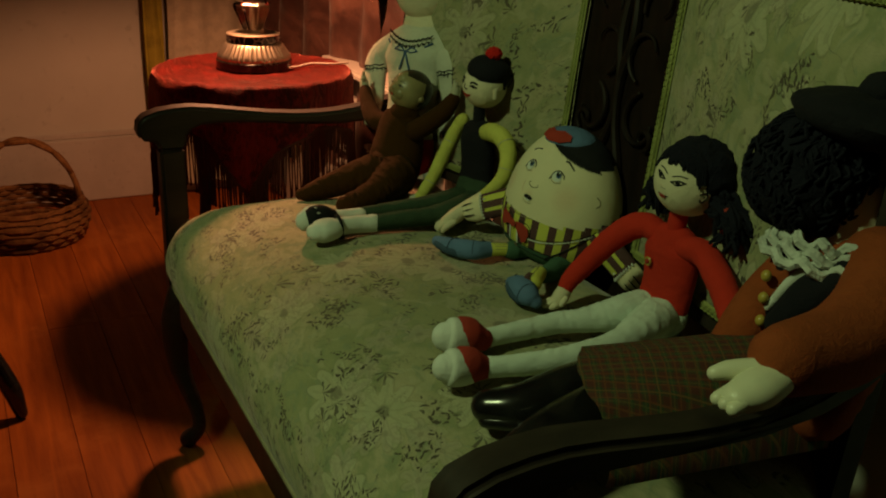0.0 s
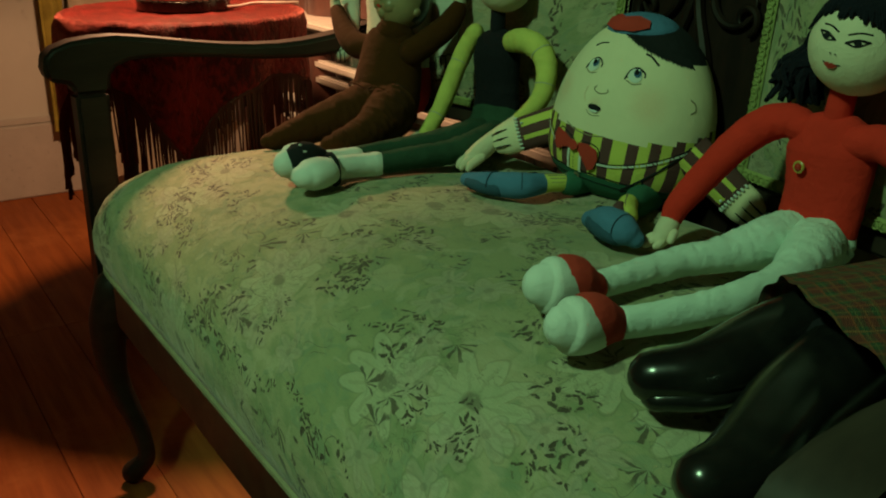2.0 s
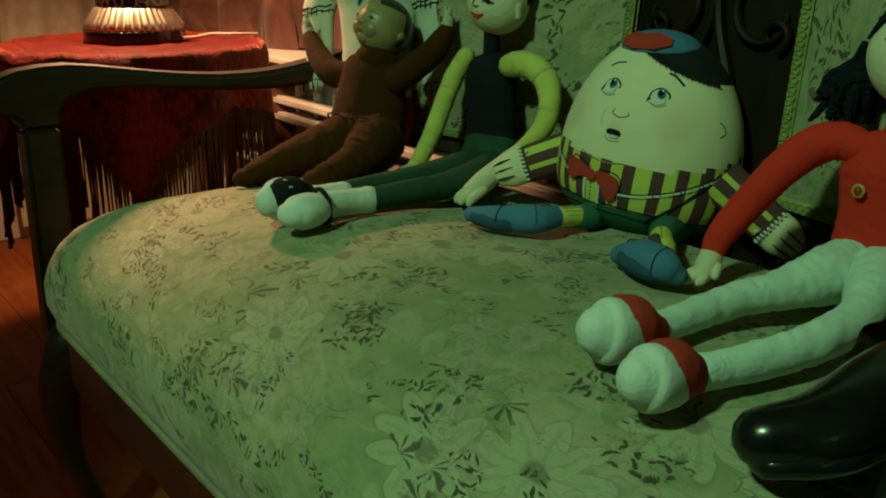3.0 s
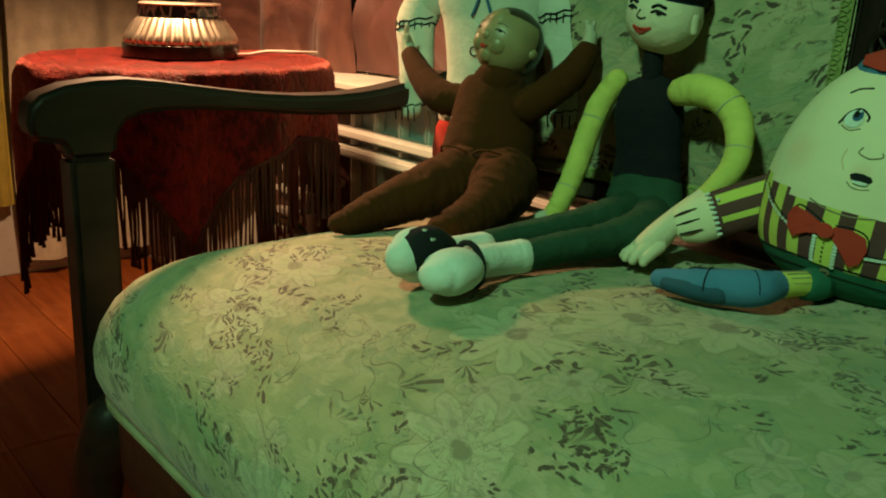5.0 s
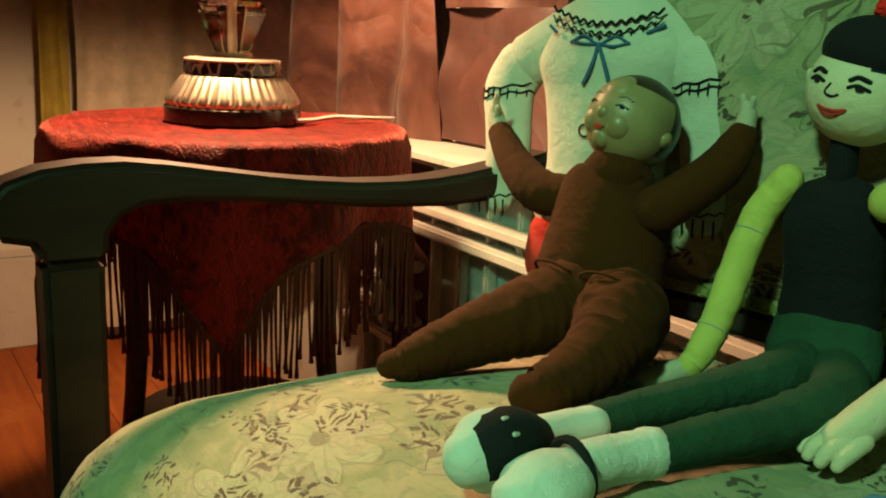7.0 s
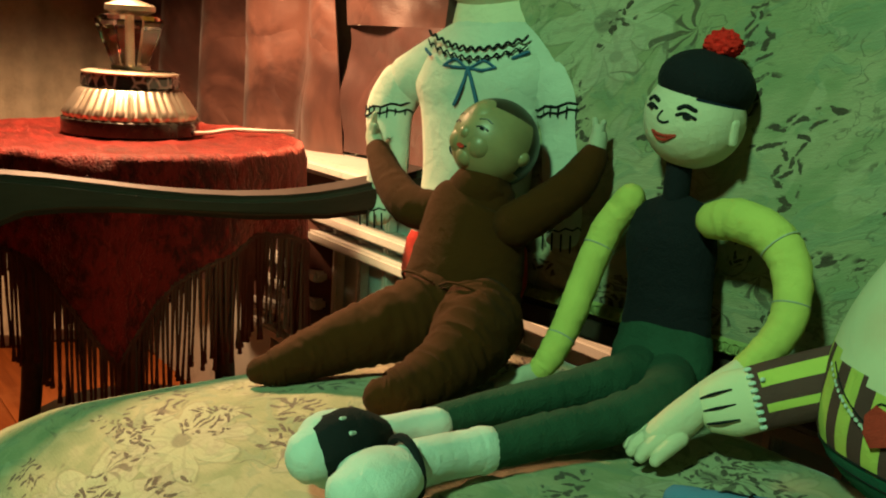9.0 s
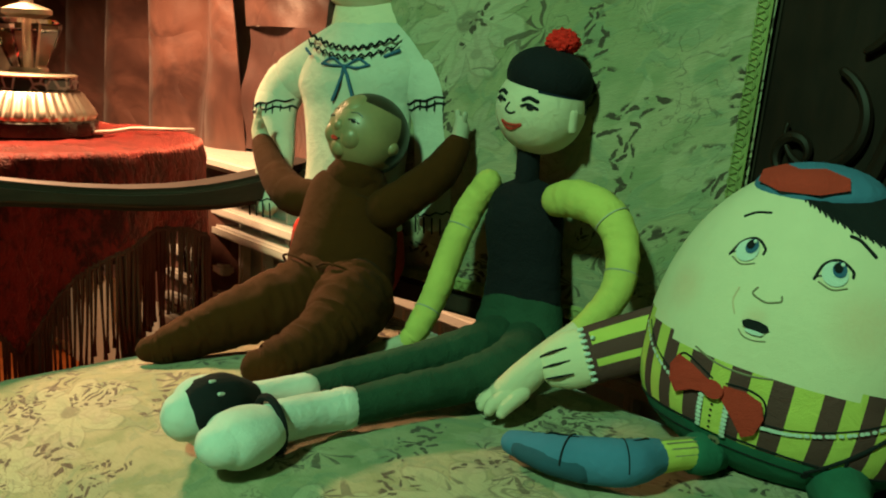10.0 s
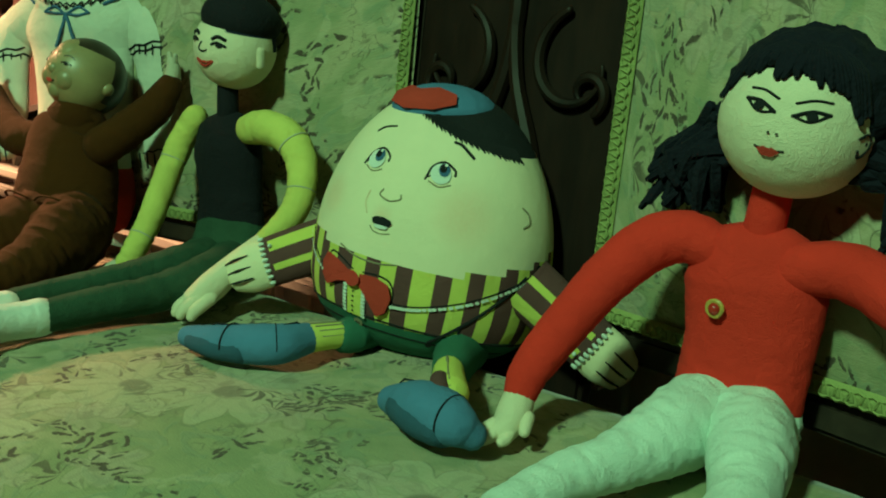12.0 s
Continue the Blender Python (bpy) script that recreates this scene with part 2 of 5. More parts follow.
    return n.done(c, 0.82, Sheen_Weight=0.2)


def tartan(name):
    n = Nodes(name)
    p = n.coords((1, 1, 1), (0, 0, 28))
    sep = n.tree.nodes.new("ShaderNodeSeparateXYZ")
    n.link(p, sep.inputs[0])

    def band(axis, period, lo, hi, shift=0.0):
        f = n.math("FRACT", n.math("ADD", n.math("DIVIDE", sep.outputs[axis], period), shift))
        return n.math("MULTIPLY", n.math("GREATER_THAN", f, lo), n.math("LESS_THAN", f, hi))

    c = n.mix(n.math("MULTIPLY", n.math("ADD", band(0, 0.014, 0.1, 0.55), band(1, 0.014, 0.1, 0.55)), 0.5), (0.13, 0.026, 0.015), (0.026, 0.055, 0.022))
    c = n.mix(n.math("MULTIPLY", n.math("MAXIMUM", band(0, 0.010, 0.0, 0.16), band(1, 0.010, 0.0, 0.16)), 0.5), c, (0.28, 0.07, 0.022))
    c = n.mix(n.math("MULTIPLY", n.math("MAXIMUM", band(0, 0.014, 0.30, 0.37), band(1, 0.014, 0.30, 0.37)), 0.22), c, (0.30, 0.24, 0.07))
    n.bump(n.math("ADD", n.noise(p, 1200, 1), n.noise(p, 60, 3)), 0.6, 0.004)
    return n.done(c, 0.9)


def boards(name):
    """Old red-brown floor boards, waxed and scuffed."""
    n = Nodes(name)
    info = n.tree.nodes.new("ShaderNodeObjectInfo")
    p = n.coords((2.0, 26, 26))
    grain = n.noise(p, 1.5, 6, 0.6, 0.5)
    c = n.ramp(grain, [(0.3, (0.28, 0.070, 0.014)), (0.72, (0.56, 0.165, 0.036))])
    c = n.mix(n.math("MULTIPLY", info.outputs["Random"], 0.4), c, (0.28, 0.075, 0.018))
    q = n.coords()
    c = n.mix(n.step(n.noise(q, 3.2, 5, 0.65), 0.5, 0.72), c, (0.55, 0.19, 0.055))
    n.bump(n.math("ADD", grain, n.noise(q, 60, 3)), 0.2, 0.002)
    return n.done(c, n.math("ADD", n.math("MULTIPLY", n.noise(q, 7, 4), 0.35), 0.45), Specular_IOR_Level=0.25)


def velvet(name, colour, deep):
    n = Nodes(name)
    p = n.coords((1, 1, 1), (0, 0, 25))
    q = n.coords((26, 120, 60), (0, 0, 25))
    nap = n.noise(q, 1.0, 4, 0.65, 0.5)
    c = n.mix(n.step(n.math("ADD", n.math("MULTIPLY", nap, 0.6), n.math("MULTIPLY", n.noise(p, 14, 4), 0.4)), 0.40, 0.6), deep, colour)
    n.bump(n.math("ADD", nap, n.math("MULTIPLY", n.noise(p, 400, 2), 0.3)), 0.9, 0.006)
    return n.done(c, 0.6, Sheen_Weight=1.0, Sheen_Roughness=0.35, Sheen_Tint=(1.0, 0.30, 0.24, 1), Specular_IOR_Level=0.35, Specular_Tint=(1.0, 0.35, 0.3, 1))


def satin(name, colour, deep):
    n = Nodes(name)
    p = n.coords()
    c = n.mix(n.step(n.noise(p, 6, 4, 0.6, 0.8), 0.35, 0.65), colour, deep)
    crease = n.math("ABSOLUTE", n.math("SUBTRACT", n.noise(p, 7, 2, 0.5, 0.4), 0.5))
    n.bump(n.math("ADD", n.math("ADD", n.noise(p, 5, 2, 0.5, 0.2), n.math("MULTIPLY", crease, 1.2)), n.math("MULTIPLY", n.noise(p, 500, 1), 0.015)), 0.75, 0.03)
    return n.done(c, 0.46, Sheen_Weight=0.1)


M = {}
M["seat_fabric"] = tapestry("seat_tapestry", (0, 0, 0))
M["back_fabric"] = tapestry("back_tapestry", (-90, 0, 0))
M["gimp"] = cloth("gimp_braid", (0.32, 0.36, 0.13), 0.3)
M["piping"] = cloth("piping_cord", (0.34, 0.31, 0.19), 0.3)
M["show_wood"] = wood("ebonised_wood", (0.020, 0.013, 0.010), (0.042, 0.028, 0.020), 0.52, (30, 6, 30))
M["splat_wood"] = wood("carved_mahogany", (0.008, 0.004, 0.003), (0.022, 0.009, 0.006), 0.5, (40, 40, 4), coat=0.0)
M["boards"] = boards("floor_boards")
M["joint"] = painted("board_joint", (0.02, 0.01, 0.006), 0.9)
M["plaster"] = painted("wall_plaster", (0.62, 0.64, 0.56), 0.75, 0.10, 2.5)
M["white_paint"] = painted("white_gloss_paint", (0.58, 0.58, 0.52), 0.4, 0.12, 8)
M["teal_paint"] = painted("pale_teal_paint", (0.42, 0.55, 0.54), 0.5, 0.15, 8)
M["ceiling"] = painted("ceiling_plaster", (0.5, 0.5, 0.46), 0.9, 0.08, 3)
M["beige_curtain"] = cloth("beige_curtain", (0.66, 0.60, 0.45), 0.25, 900)
M["mustard_curtain"] = cloth("mustard_curtain", (0.42, 0.36, 0.07), 0.3, 900)
M["satin"] = satin("brown_satin", (0.125, 0.055, 0.040), (0.040, 0.015, 0.011))
M["dark_cloth"] = satin("dark_brown_cloth", (0.085, 0.035, 0.028), (0.05, 0.022, 0.018))
M["velvet"] = velvet("red_velvet", (0.19, 0.009, 0.008), (0.035, 0.0018, 0.0016))
M["fringe"] = cloth("fringe_cord", (0.10, 0.028, 0.018), 0.3)
M["table_wood"] = wood("table_wood", (0.03, 0.014, 0.008), (0.08, 0.035, 0.018), 0.4)
n_ = Nodes("brushed_nickel")
M["nickel"] = n_.done(n_.ramp(n_.noise(n_.coords(), 30, 4), [(0.3, (0.62, 0.55, 0.42)), (0.7, (0.82, 0.76, 0.62))]), 0.42, 1.0)
n_ = Nodes("black_enamel")
M["enamel"] = n_.done(n_.ramp(n_.noise(n_.coords(), 45, 3), [(0.4, (0.012, 0.012, 0.010)), (0.7, (0.03, 0.028, 0.022))]), 0.16)
n_ = Nodes("cut_crystal")
M["crystal"] = n_.done((0.93, 0.90, 0.82), 0.03, 0.0, Transmission_Weight=1.0, IOR=1.5)
n_ = Nodes("marbled_collar")
M["marble"] = n_.done(n_.ramp(n_.voronoi(n_.coords(), 60, "DISTANCE_TO_EDGE"), [(0.03, (0.35, 0.38, 0.38)), (0.12, (0.02, 0.028, 0.03))]), 0.2)
M["cord"] = painted("white_flex", (0.7, 0.66, 0.58), 0.5)
M["wicker"] = wood("wicker", (0.11, 0.055, 0.02), (0.33, 0.17, 0.07), 0.6, (20, 20, 20), coat=0.0)
# doll cloths
M["cream"] = cloth("cream_calico", (0.74, 0.66, 0.48), 0.10)
M["white_cloth"] = cloth("white_cotton", (0.70, 0.76, 0.70), 0.14)
M["white_print"] = cloth("printed_white_calico", (0.58, 0.60, 0.50), 0.14)
M["grey_cloth"] = cloth("greyed_cotton", (0.52, 0.50, 0.38), 0.2)
M["egg_skin"] = blushed("printed_cream", (0.78, 0.69, 0.48), (0.74, 0.42, 0.28), ((-1.036, 0.730, 0.638), (-1.144, 0.711, 0.641), (-1.088, 0.700, 0.634)), (0.030, 0.022, 0.012))
M["blush"] = cloth("printed_blush", (0.72, 0.53, 0.36), 0.06, 1800, 0.85, 0.25)
M["ink"] = cloth("black_print", (0.015, 0.016, 0.018), 0.2)
M["grey_ink"] = cloth("grey_print", (0.30, 0.25, 0.16), 0.2)
M["blue_ink"] = cloth("blue_print", (0.05, 0.14, 0.26), 0.2)
M["red_ink"] = cloth("red_print", (0.55, 0.05, 0.035), 0.15)
M["plum"] = cloth("plum_print", (0.13, 0.055, 0.055), 0.15, 1800)
M["lime"] = cloth("lime_print", (0.63, 0.64, 0.14), 0.1, 1800)
M["yellow"] = cloth("yellow_cotton", (0.63, 0.62, 0.16), 0.16)
M["trouser"] = cloth("green_print", (0.03, 0.15, 0.10), 0.2, 1800)
M["green_felt"] = cloth("dark_green_felt", (0.028, 0.072, 0.044), 0.25, 700)
M["black_felt"] = cloth("black_felt", (0.012, 0.012, 0.016), 0.2, 700)
M["navy_felt"] = cloth("navy_felt", (0.012, 0.016, 0.034), 0.2, 700)
M["red_pom"] = cloth("red_wool", (0.90, 0.025, 0.02), 0.25, 500, 0.95, 0.8)
M["shoe_blue"] = cloth("blue_print_shoe", (0.075, 0.21, 0.37), 0.18, 1800)
M["shoe_dark"] = cloth("dark_blue_print", (0.036, 0.10, 0.165), 0.18, 1800)
M["brown_stocking"] = cloth("brown_stockinette", (0.062, 0.018, 0.002), 0.15, 1600, 0.9, 0.6)
n_ = Nodes("painted_composition")
M["composition"] = n_.done(n_.ramp(n_.noise(n_.coords(), 40, 4), [(0.35, (0.24, 0.19, 0.095)), (0.7, (0.32, 0.26, 0.13))]), 0.4)
n_ = Nodes("painted_hair")
M["painted_hair"] = n_.done(n_.ramp(n_.noise(n_.coords(), 60, 4), [(0.35, (0.018, 0.012, 0.008)), (0.7, (0.04, 0.026, 0.016))]), 0.4)
M["red_jersey"] = cloth("red_jersey", (0.80, 0.038, 0.024), 0.12, 1500)
M["stocking"] = cloth("white_stocking", (0.66, 0.80, 0.72), 0.12, 1600)
M["yarn"] = cloth("black_yarn", (0.008, 0.009, 0.016), 0.2, 300, 0.9, 0.9)
M["rust"] = cloth("rust_felt", (0.42, 0.07, 0.025), 0.2, 800)
M["tartan"] = tartan("tartan_wool")
n_ = Nodes("black_patent")
M["patent"] = n_.done(n_.ramp(n_.noise(n_.coords(), 35, 4), [(0.35, (0.006, 0.006, 0.006)), (0.75, (0.018, 0.017, 0.015))]), n_.math("ADD", n_.math("MULTIPLY", n_.noise(n_.coords(), 50, 3), 0.2), 0.12))
M["lace"] = cloth("lace", (0.66, 0.72, 0.66), 0.3, 300, 0.9, 1.0)
M["hand_vinyl"] = painted("pale_vinyl", (0.72, 0.70, 0.52), 0.4, 0.08, 30)
M["gold"] = painted("gold_button", (0.55, 0.35, 0.08), 0.3)
M["gem"] = painted("red_glass", (0.5, 0.03, 0.02), 0.15)

# ---- shape tools ----
def part(name, bm, material, parent=None, label="", smooth=True):
    """Links a bmesh as one mesh object, under its thing."""
    me = bpy.data.meshes.new(name)
    bm.to_mesh(me)
    bm.free()
    for m in material if isinstance(material, (list, tuple)) else [material]:
        me.materials.append(m)
    for f in me.polygons:
        f.use_smooth = smooth
    if smooth:
        me.set_sharp_from_angle(angle=radians(42))
    ob = new(name, me)
    if parent is not None:
        ob.parent = parent
    return tagged(ob, label)


def thing(name, label, category, place=(0, 0, 0), kind="", group=""):
    ob = new(name)
    ob.location = place
    return tagged(ob, label, category, group, kind)


def box(bm, lo, hi, bevel=0.0, slot=0):
    made = bmesh.ops.create_cube(bm, size=1)["verts"]
    for v in made:
        v.co = [a + (b - a) * (c + 0.5) for a, b, c in zip(lo, hi, v.co)]
    for f in {f for v in made for f in v.link_faces}:
        f.material_index = slot
    if bevel:
        edges = list({e for v in made for e in v.link_edges})
        bmesh.ops.bevel(bm, geom=edges, offset=bevel, segments=2, affect="EDGES", clamp_overlap=True)


def smooth_path(points, steps=6):
    """Catmull-Rom through the points."""
    pts = [np.array(p, float) for p in points]
    if len(pts) == 2:
        return [pts[0] + (pts[1] - pts[0]) * i / steps for i in range(steps + 1)]
    pts = [2 * pts[0] - pts[1], *pts, 2 * pts[-1] - pts[-2]]
    out = []
    for a, b, c, d in zip(pts, pts[1:], pts[2:], pts[3:]):
        for i in range(steps):
            t = i / steps
            out.append(0.5 * (2 * b + (c - a) * t + (2 * a - 5 * b + 4 * c - d) * t * t + (3 * b - a - 3 * c + d) * t ** 3))
    return out + [pts[-2]]


def tube(bm, points, radii, slot=0, seg=14, flat=None, squash=1.0, steps=6, closed=False, caps=True, wrinkle=0.0, seed=0):
    """A rounded, tapering tube. flat: the way in which its section is squashed. wrinkle: puckers along it."""
    rows = smooth_path([(*p, r) for p, r in zip(points, radii if isinstance(radii, (list, tuple)) else [radii] * len(points))], steps)
    if closed:
        rows = rows[:-1]
    rnd = random.Random(seed)
    spots, rads = [r[:3] for r in rows], [max(r[3], 1e-4) for r in rows]
    if wrinkle:
        rads = [r * (1 + 0.35 * wrinkle * (rnd.random() - 0.5)) for r in rads]
    if caps and not closed:
        ahead, back = spots[0] - spots[1], spots[-1] - spots[-2]
        ahead, back = ahead / (np.linalg.norm(ahead) + 1e-9), back / (np.linalg.norm(back) + 1e-9)
        s0, r0, s1, r1 = spots[0], rads[0], spots[-1], rads[-1]
        turns = [math.radians(a) for a in (80, 55, 28)]
        k = min(1.0, squash)
        spots = [s0 + ahead * r0 * k * math.sin(a) for a in turns] + spots + [s1 + back * r1 * k * math.sin(a) for a in reversed(turns)]
        rads = [r0 * math.cos(a) for a in turns] + rads + [r1 * math.cos(a) for a in reversed(turns)]
    side = None
    rings = []
    count = len(spots)
    for i, (s, r) in enumerate(zip(spots, rads)):
        t = spots[(i + 1) % count] - spots[i - 1] if closed else spots[min(i + 1, count - 1)] - spots[max(i - 1, 0)]
        t = t / (np.linalg.norm(t) + 1e-9)
        ref = np.array(flat, float) if flat is not None else side if side is not None else np.array((0.31, 0.17, 0.93) if abs(t[2]) < 0.9 else (1.0, 0.1, 0))
        v = ref - t * ref.dot(t)
        v = v / (np.linalg.norm(v) + 1e-9)
        u = np.cross(t, v)
        side = v
        ring = []
        for k in range(seg):
            a = 2 * math.pi * k / seg
            out = math.cos(a) * u + squash * math.sin(a) * v
            q = s + r * out
            ring.append(bm.verts.new(q + out * r * wrinkle * noise.noise(Vector(q * 75 + t * 110 * float((q - spots[0]).dot(t))))) if wrinkle else bm.verts.new(q))
        rings.append(ring)
    pairs = list(zip(rings, rings[1:])) + ([(rings[-1], rings[0])] if closed else [])
    for a, b in pairs:
        for k in range(seg):
            bm.faces.new((a[k], a[(k + 1) % seg], b[(k + 1) % seg], b[k])).material_index = slot
    if not closed:
        bm.faces.new(list(reversed(rings[0]))).material_index = slot
        bm.faces.new(rings[-1]).material_index = slot


def unit(v):
    v = np.array(v, float)
    return v / np.linalg.norm(v)


def axes(forward, roll=0.0):
    """Right, forward and up of something that faces forward (right as its viewer sees it). roll: degrees its top leans to the viewer's right."""
    f = unit(forward)
    r = unit(np.cross((0, 0, 1.0), f))
    u = np.cross(f, r)
    c, s = math.cos(radians(roll)), math.sin(radians(roll))
    return r * c - u * s, f, u * c + r * s


class Ball:
    """An egg-shaped surface on which marks can be laid."""

    def __init__(self, centre, radii, forward, roll=0.0, profile=None):
        self.c, self.rad = np.array(centre, float), radii
        self.r, self.f, self.u = axes(forward, roll)
        self.profile = profile or (lambda h: math.sqrt(max(0.0, 1 - h * h)))

    def at(self, a, b, lift=0.0):
        """a: degrees round from the front towards the viewer's right; b: height from -1 to 1."""
        k = self.profile(b)
        x, y = math.sin(radians(a)) * k, math.cos(radians(a)) * k
        n = self.r * x + self.f * y + self.u * b * 0.6
        n = n / (np.linalg.norm(n) + 1e-9)
        return self.c + self.r * x * self.rad[0] + self.f * y * self.rad[1] + self.u * b * self.rad[2] + n * lift

    def skin(self, bm, choose, around=48, up=32, lump=0.0):
        rows = []
        for j in range(up + 1):
            b = -math.cos(math.pi * j / up)
            rows.append([bm.verts.new(self.at(360 * i / around - 180, b, lump * noise.noise((i * 0.5, j * 0.5, self.c[0] * 9)))) for i in range(around)])
        for j in range(up):
            b = -math.cos(math.pi * (j + 0.5) / up)
            for i in range(around):
                q = (rows[j][i], rows[j][(i + 1) % around], rows[j + 1][(i + 1) % around], rows[j + 1][i])
                bm.faces.new(q).material_index = choose(360 * (i + 0.5) / around - 180, b)

    def line(self, bm, points, width, slot, steps=4):
        pts = [self.at(a, b) for a, b in smooth_path(points, steps)]
        tube(bm, pts, width, slot, 6, steps=1, caps=True)

    def patch(self, bm, outline, slot, lift=0.0012):
        """A filled shape laid on the surface."""
        ring = [np.array(p, float) for p in outline]
        mid = sum(ring) / len(ring)
        rows = [[bm.verts.new(self.at(*(mid + (p - mid) * k), lift)) for p in ring] for k in (1.0, 0.7, 0.35)]
        heart = bm.verts.new(self.at(*mid, lift))
        m = len(ring)
        for a, b in zip(rows, rows[1:]):
            for i in range(m):
                bm.faces.new((a[i], a[(i + 1) % m], b[(i + 1) % m], b[i])).material_index = slot
        for i in range(m):
            bm.faces.new((rows[-1][i], rows[-1][(i + 1) % m], heart)).material_index = slot

    def disc(self, bm, a, b, wa, hb, slot, lift=0.0012, count=14):
        self.patch(bm, [(a + wa * math.cos(2 * math.pi * i / count), b + hb * math.sin(2 * math.pi * i / count)) for i in range(count)], slot, lift)


def rounded(cx, cy, hx, hy, r, count=10):
    """The outline of a rounded rectangle, anticlockwise, with points along its sides too."""
    pts = []
    for qx, qy, a0 in ((1, 1, 0), (-1, 1, 90), (-1, -1, 180), (1, -1, 270)):
        for i in range(count + 1):
            a = radians(a0 + 90 * i / count)
            pts.append((cx + qx * (hx - r) + r * math.cos(a), cy + qy * (hy - r) + r * math.sin(a)))
    out = []
    for p, q in zip(pts, pts[1:] + pts[:1]):
        gap = math.dist(p, q)
        steps = max(1, int(gap / 0.06))
        out += [(p[0] + (q[0] - p[0]) * i / steps, p[1] + (q[1] - p[1]) * i / steps) for i in range(steps)]
    return out


def extrude(bm, outline, lo, hi, axis=0, slot=0, bend=None):
    """A solid from an outline: its points lie across the axis, from lo to hi along it."""
    def spot(p, v):
        q = [p[0], p[1]]
        q.insert(axis, v)
        return bend(q) if bend else q
    a = [bm.verts.new(spot(p, lo)) for p in outline]
    b = [bm.verts.new(spot(p, hi)) for p in outline]
    m = len(outline)
    faces = [bm.faces.new(a), bm.faces.new(list(reversed(b)))]
    faces += [bm.faces.new((a[(i + 1) % m], a[i], b[i], b[(i + 1) % m])) for i in range(m)]
    for f in faces:
        f.material_index = slot
    bmesh.ops.recalc_face_normals(bm, faces=faces)
    return a, b


def revolve(bm, profile, centre, seg=40, slot=0, flute=None):
    """A turned shape from (radius, height) pairs."""
    rings = []
    for j, (r, z) in enumerate(profile):
        ring = []
        for i in range(seg):
            a = 2 * math.pi * i / seg
            k = r * (flute(j, a) if flute else 1.0)
            ring.append(bm.verts.new((centre[0] + k * math.cos(a), centre[1] + k * math.sin(a), centre[2] + z)))
        rings.append(ring)
    for a, b in zip(rings, rings[1:]):
        for i in range(seg):
            bm.faces.new((a[i], a[(i + 1) % seg], b[(i + 1) % seg], b[i])).material_index = slot
    bm.faces.new(list(reversed(rings[0]))).material_index = slot
    bm.faces.new(rings[-1]).material_index = slot

# ---- the room ----
WX, WY = -3.27, 0.96  # end wall and back wall


def wall(name, lo, hi, label):
    bm = bmesh.new()
    box(bm, lo, hi)
    return tagged(part(name, bm, M["plaster"], smooth=False), label, "wall", kind="structure")


wall("wall_west", (WX - 0.12, -2.6, 0), (WX, WY + 0.12, 2.5), "plain greyish white plaster wall")
wall("wall_north", (WX, WY, 0), (1.6, WY + 0.12, 2.5), "plain plaster wall behind the settee")
wall("wall_east", (1.6, -2.6, 0), (1.72, WY + 0.12, 2.5), "plain plaster wall")
wall("wall_south", (WX, -2.72, 0), (1.6, -2.6, 2.5), "plain plaster wall")
bm = bmesh.new()
box(bm, (WX - 0.12, -2.72, 2.5), (1.72, WY + 0.12, 2.6))
tagged(part("ceiling", bm, M["ceiling"], smooth=False), "plain plaster ceiling", "ceiling", kind="structure")
bm = bmesh.new()
box(bm, (WX, -2.59, 0.0), (WX + 0.018, WY - 0.02, 0.215), 0.004)
box(bm, (WX, -2.59, 0.215), (WX + 0.011, WY - 0.02, 0.236), 0.004)
tagged(part("baseboard", bm, M["white_paint"], smooth=False), "tall white painted baseboard along the wall", "baseboard", kind="structure")


def drape(name, x0, x1, z0, z1, y, depth, folds, material, along="x", seed=1, sag=0.0):
    """A hanging cloth with folds and a turned hem, given thickness."""
    bm = bmesh.new()
    nx, nz = max(24, int(folds * 10)), 26
    grid = []
    for j in range(nz + 1):
        row = []
        for i in range(nx + 1):
            s, h = i / nx, j / nz
            wave = math.sin(2 * math.pi * (folds * s + 0.22 * math.sin(3.1 * h + seed)) + seed)
            wave += 0.5 * noise.noise((s * folds * 1.7, h * 3.0, seed * 3.7)) * 2
            out = y - depth * (0.6 + 0.5 * wave)
            a = x0 + (x1 - x0) * s + 0.012 * noise.noise((s * 4, h * 4, seed))
            z = z0 + (z1 - z0) * h + (sag * 4 * s * (1 - s) if j == 0 else 0)
            row.append(bm.verts.new((a, out, z) if along == "x" else (out, a, z)))
        grid.append(row)
    for a, b in zip(grid, grid[1:]):
        for i in range(nx):
            bm.faces.new((a[i], a[i + 1], b[i + 1], b[i]))
    bmesh.ops.recalc_face_normals(bm, faces=bm.faces)
    bmesh.ops.solidify(bm, geom=list(bm.faces), thickness=0.003)
    return part(name, bm, material)


tagged(drape("curtain", 0.62, 0.945, 0.05, 1.75, WX + 0.075, -0.02, 3.0, M["beige_curtain"], "y", 2), "beige cloth curtain hanging against the end wall", "curtain")
tagged(drape("curtain", 0.550, 0.612, 0.20, 1.75, WX + 0.07, -0.018, 1.2, M["mustard_curtain"], "y", 5), "narrow mustard yellow curtain hanging against the wall", "curtain")
tagged(drape("satin_drape", -2.98, -2.14, 0.30, 1.75, WY - 0.012, 0.05, 4.2, M["satin"], "x", 3), "creased reddish brown satin drape hanging behind the small table", "drape")
tagged(drape("dark_drape", -3.235, -3.0, 0.05, 1.75, WY - 0.012, 0.03, 1.6, M["dark_cloth"], "x", 7), "dark maroon drape hanging in the corner", "drape")
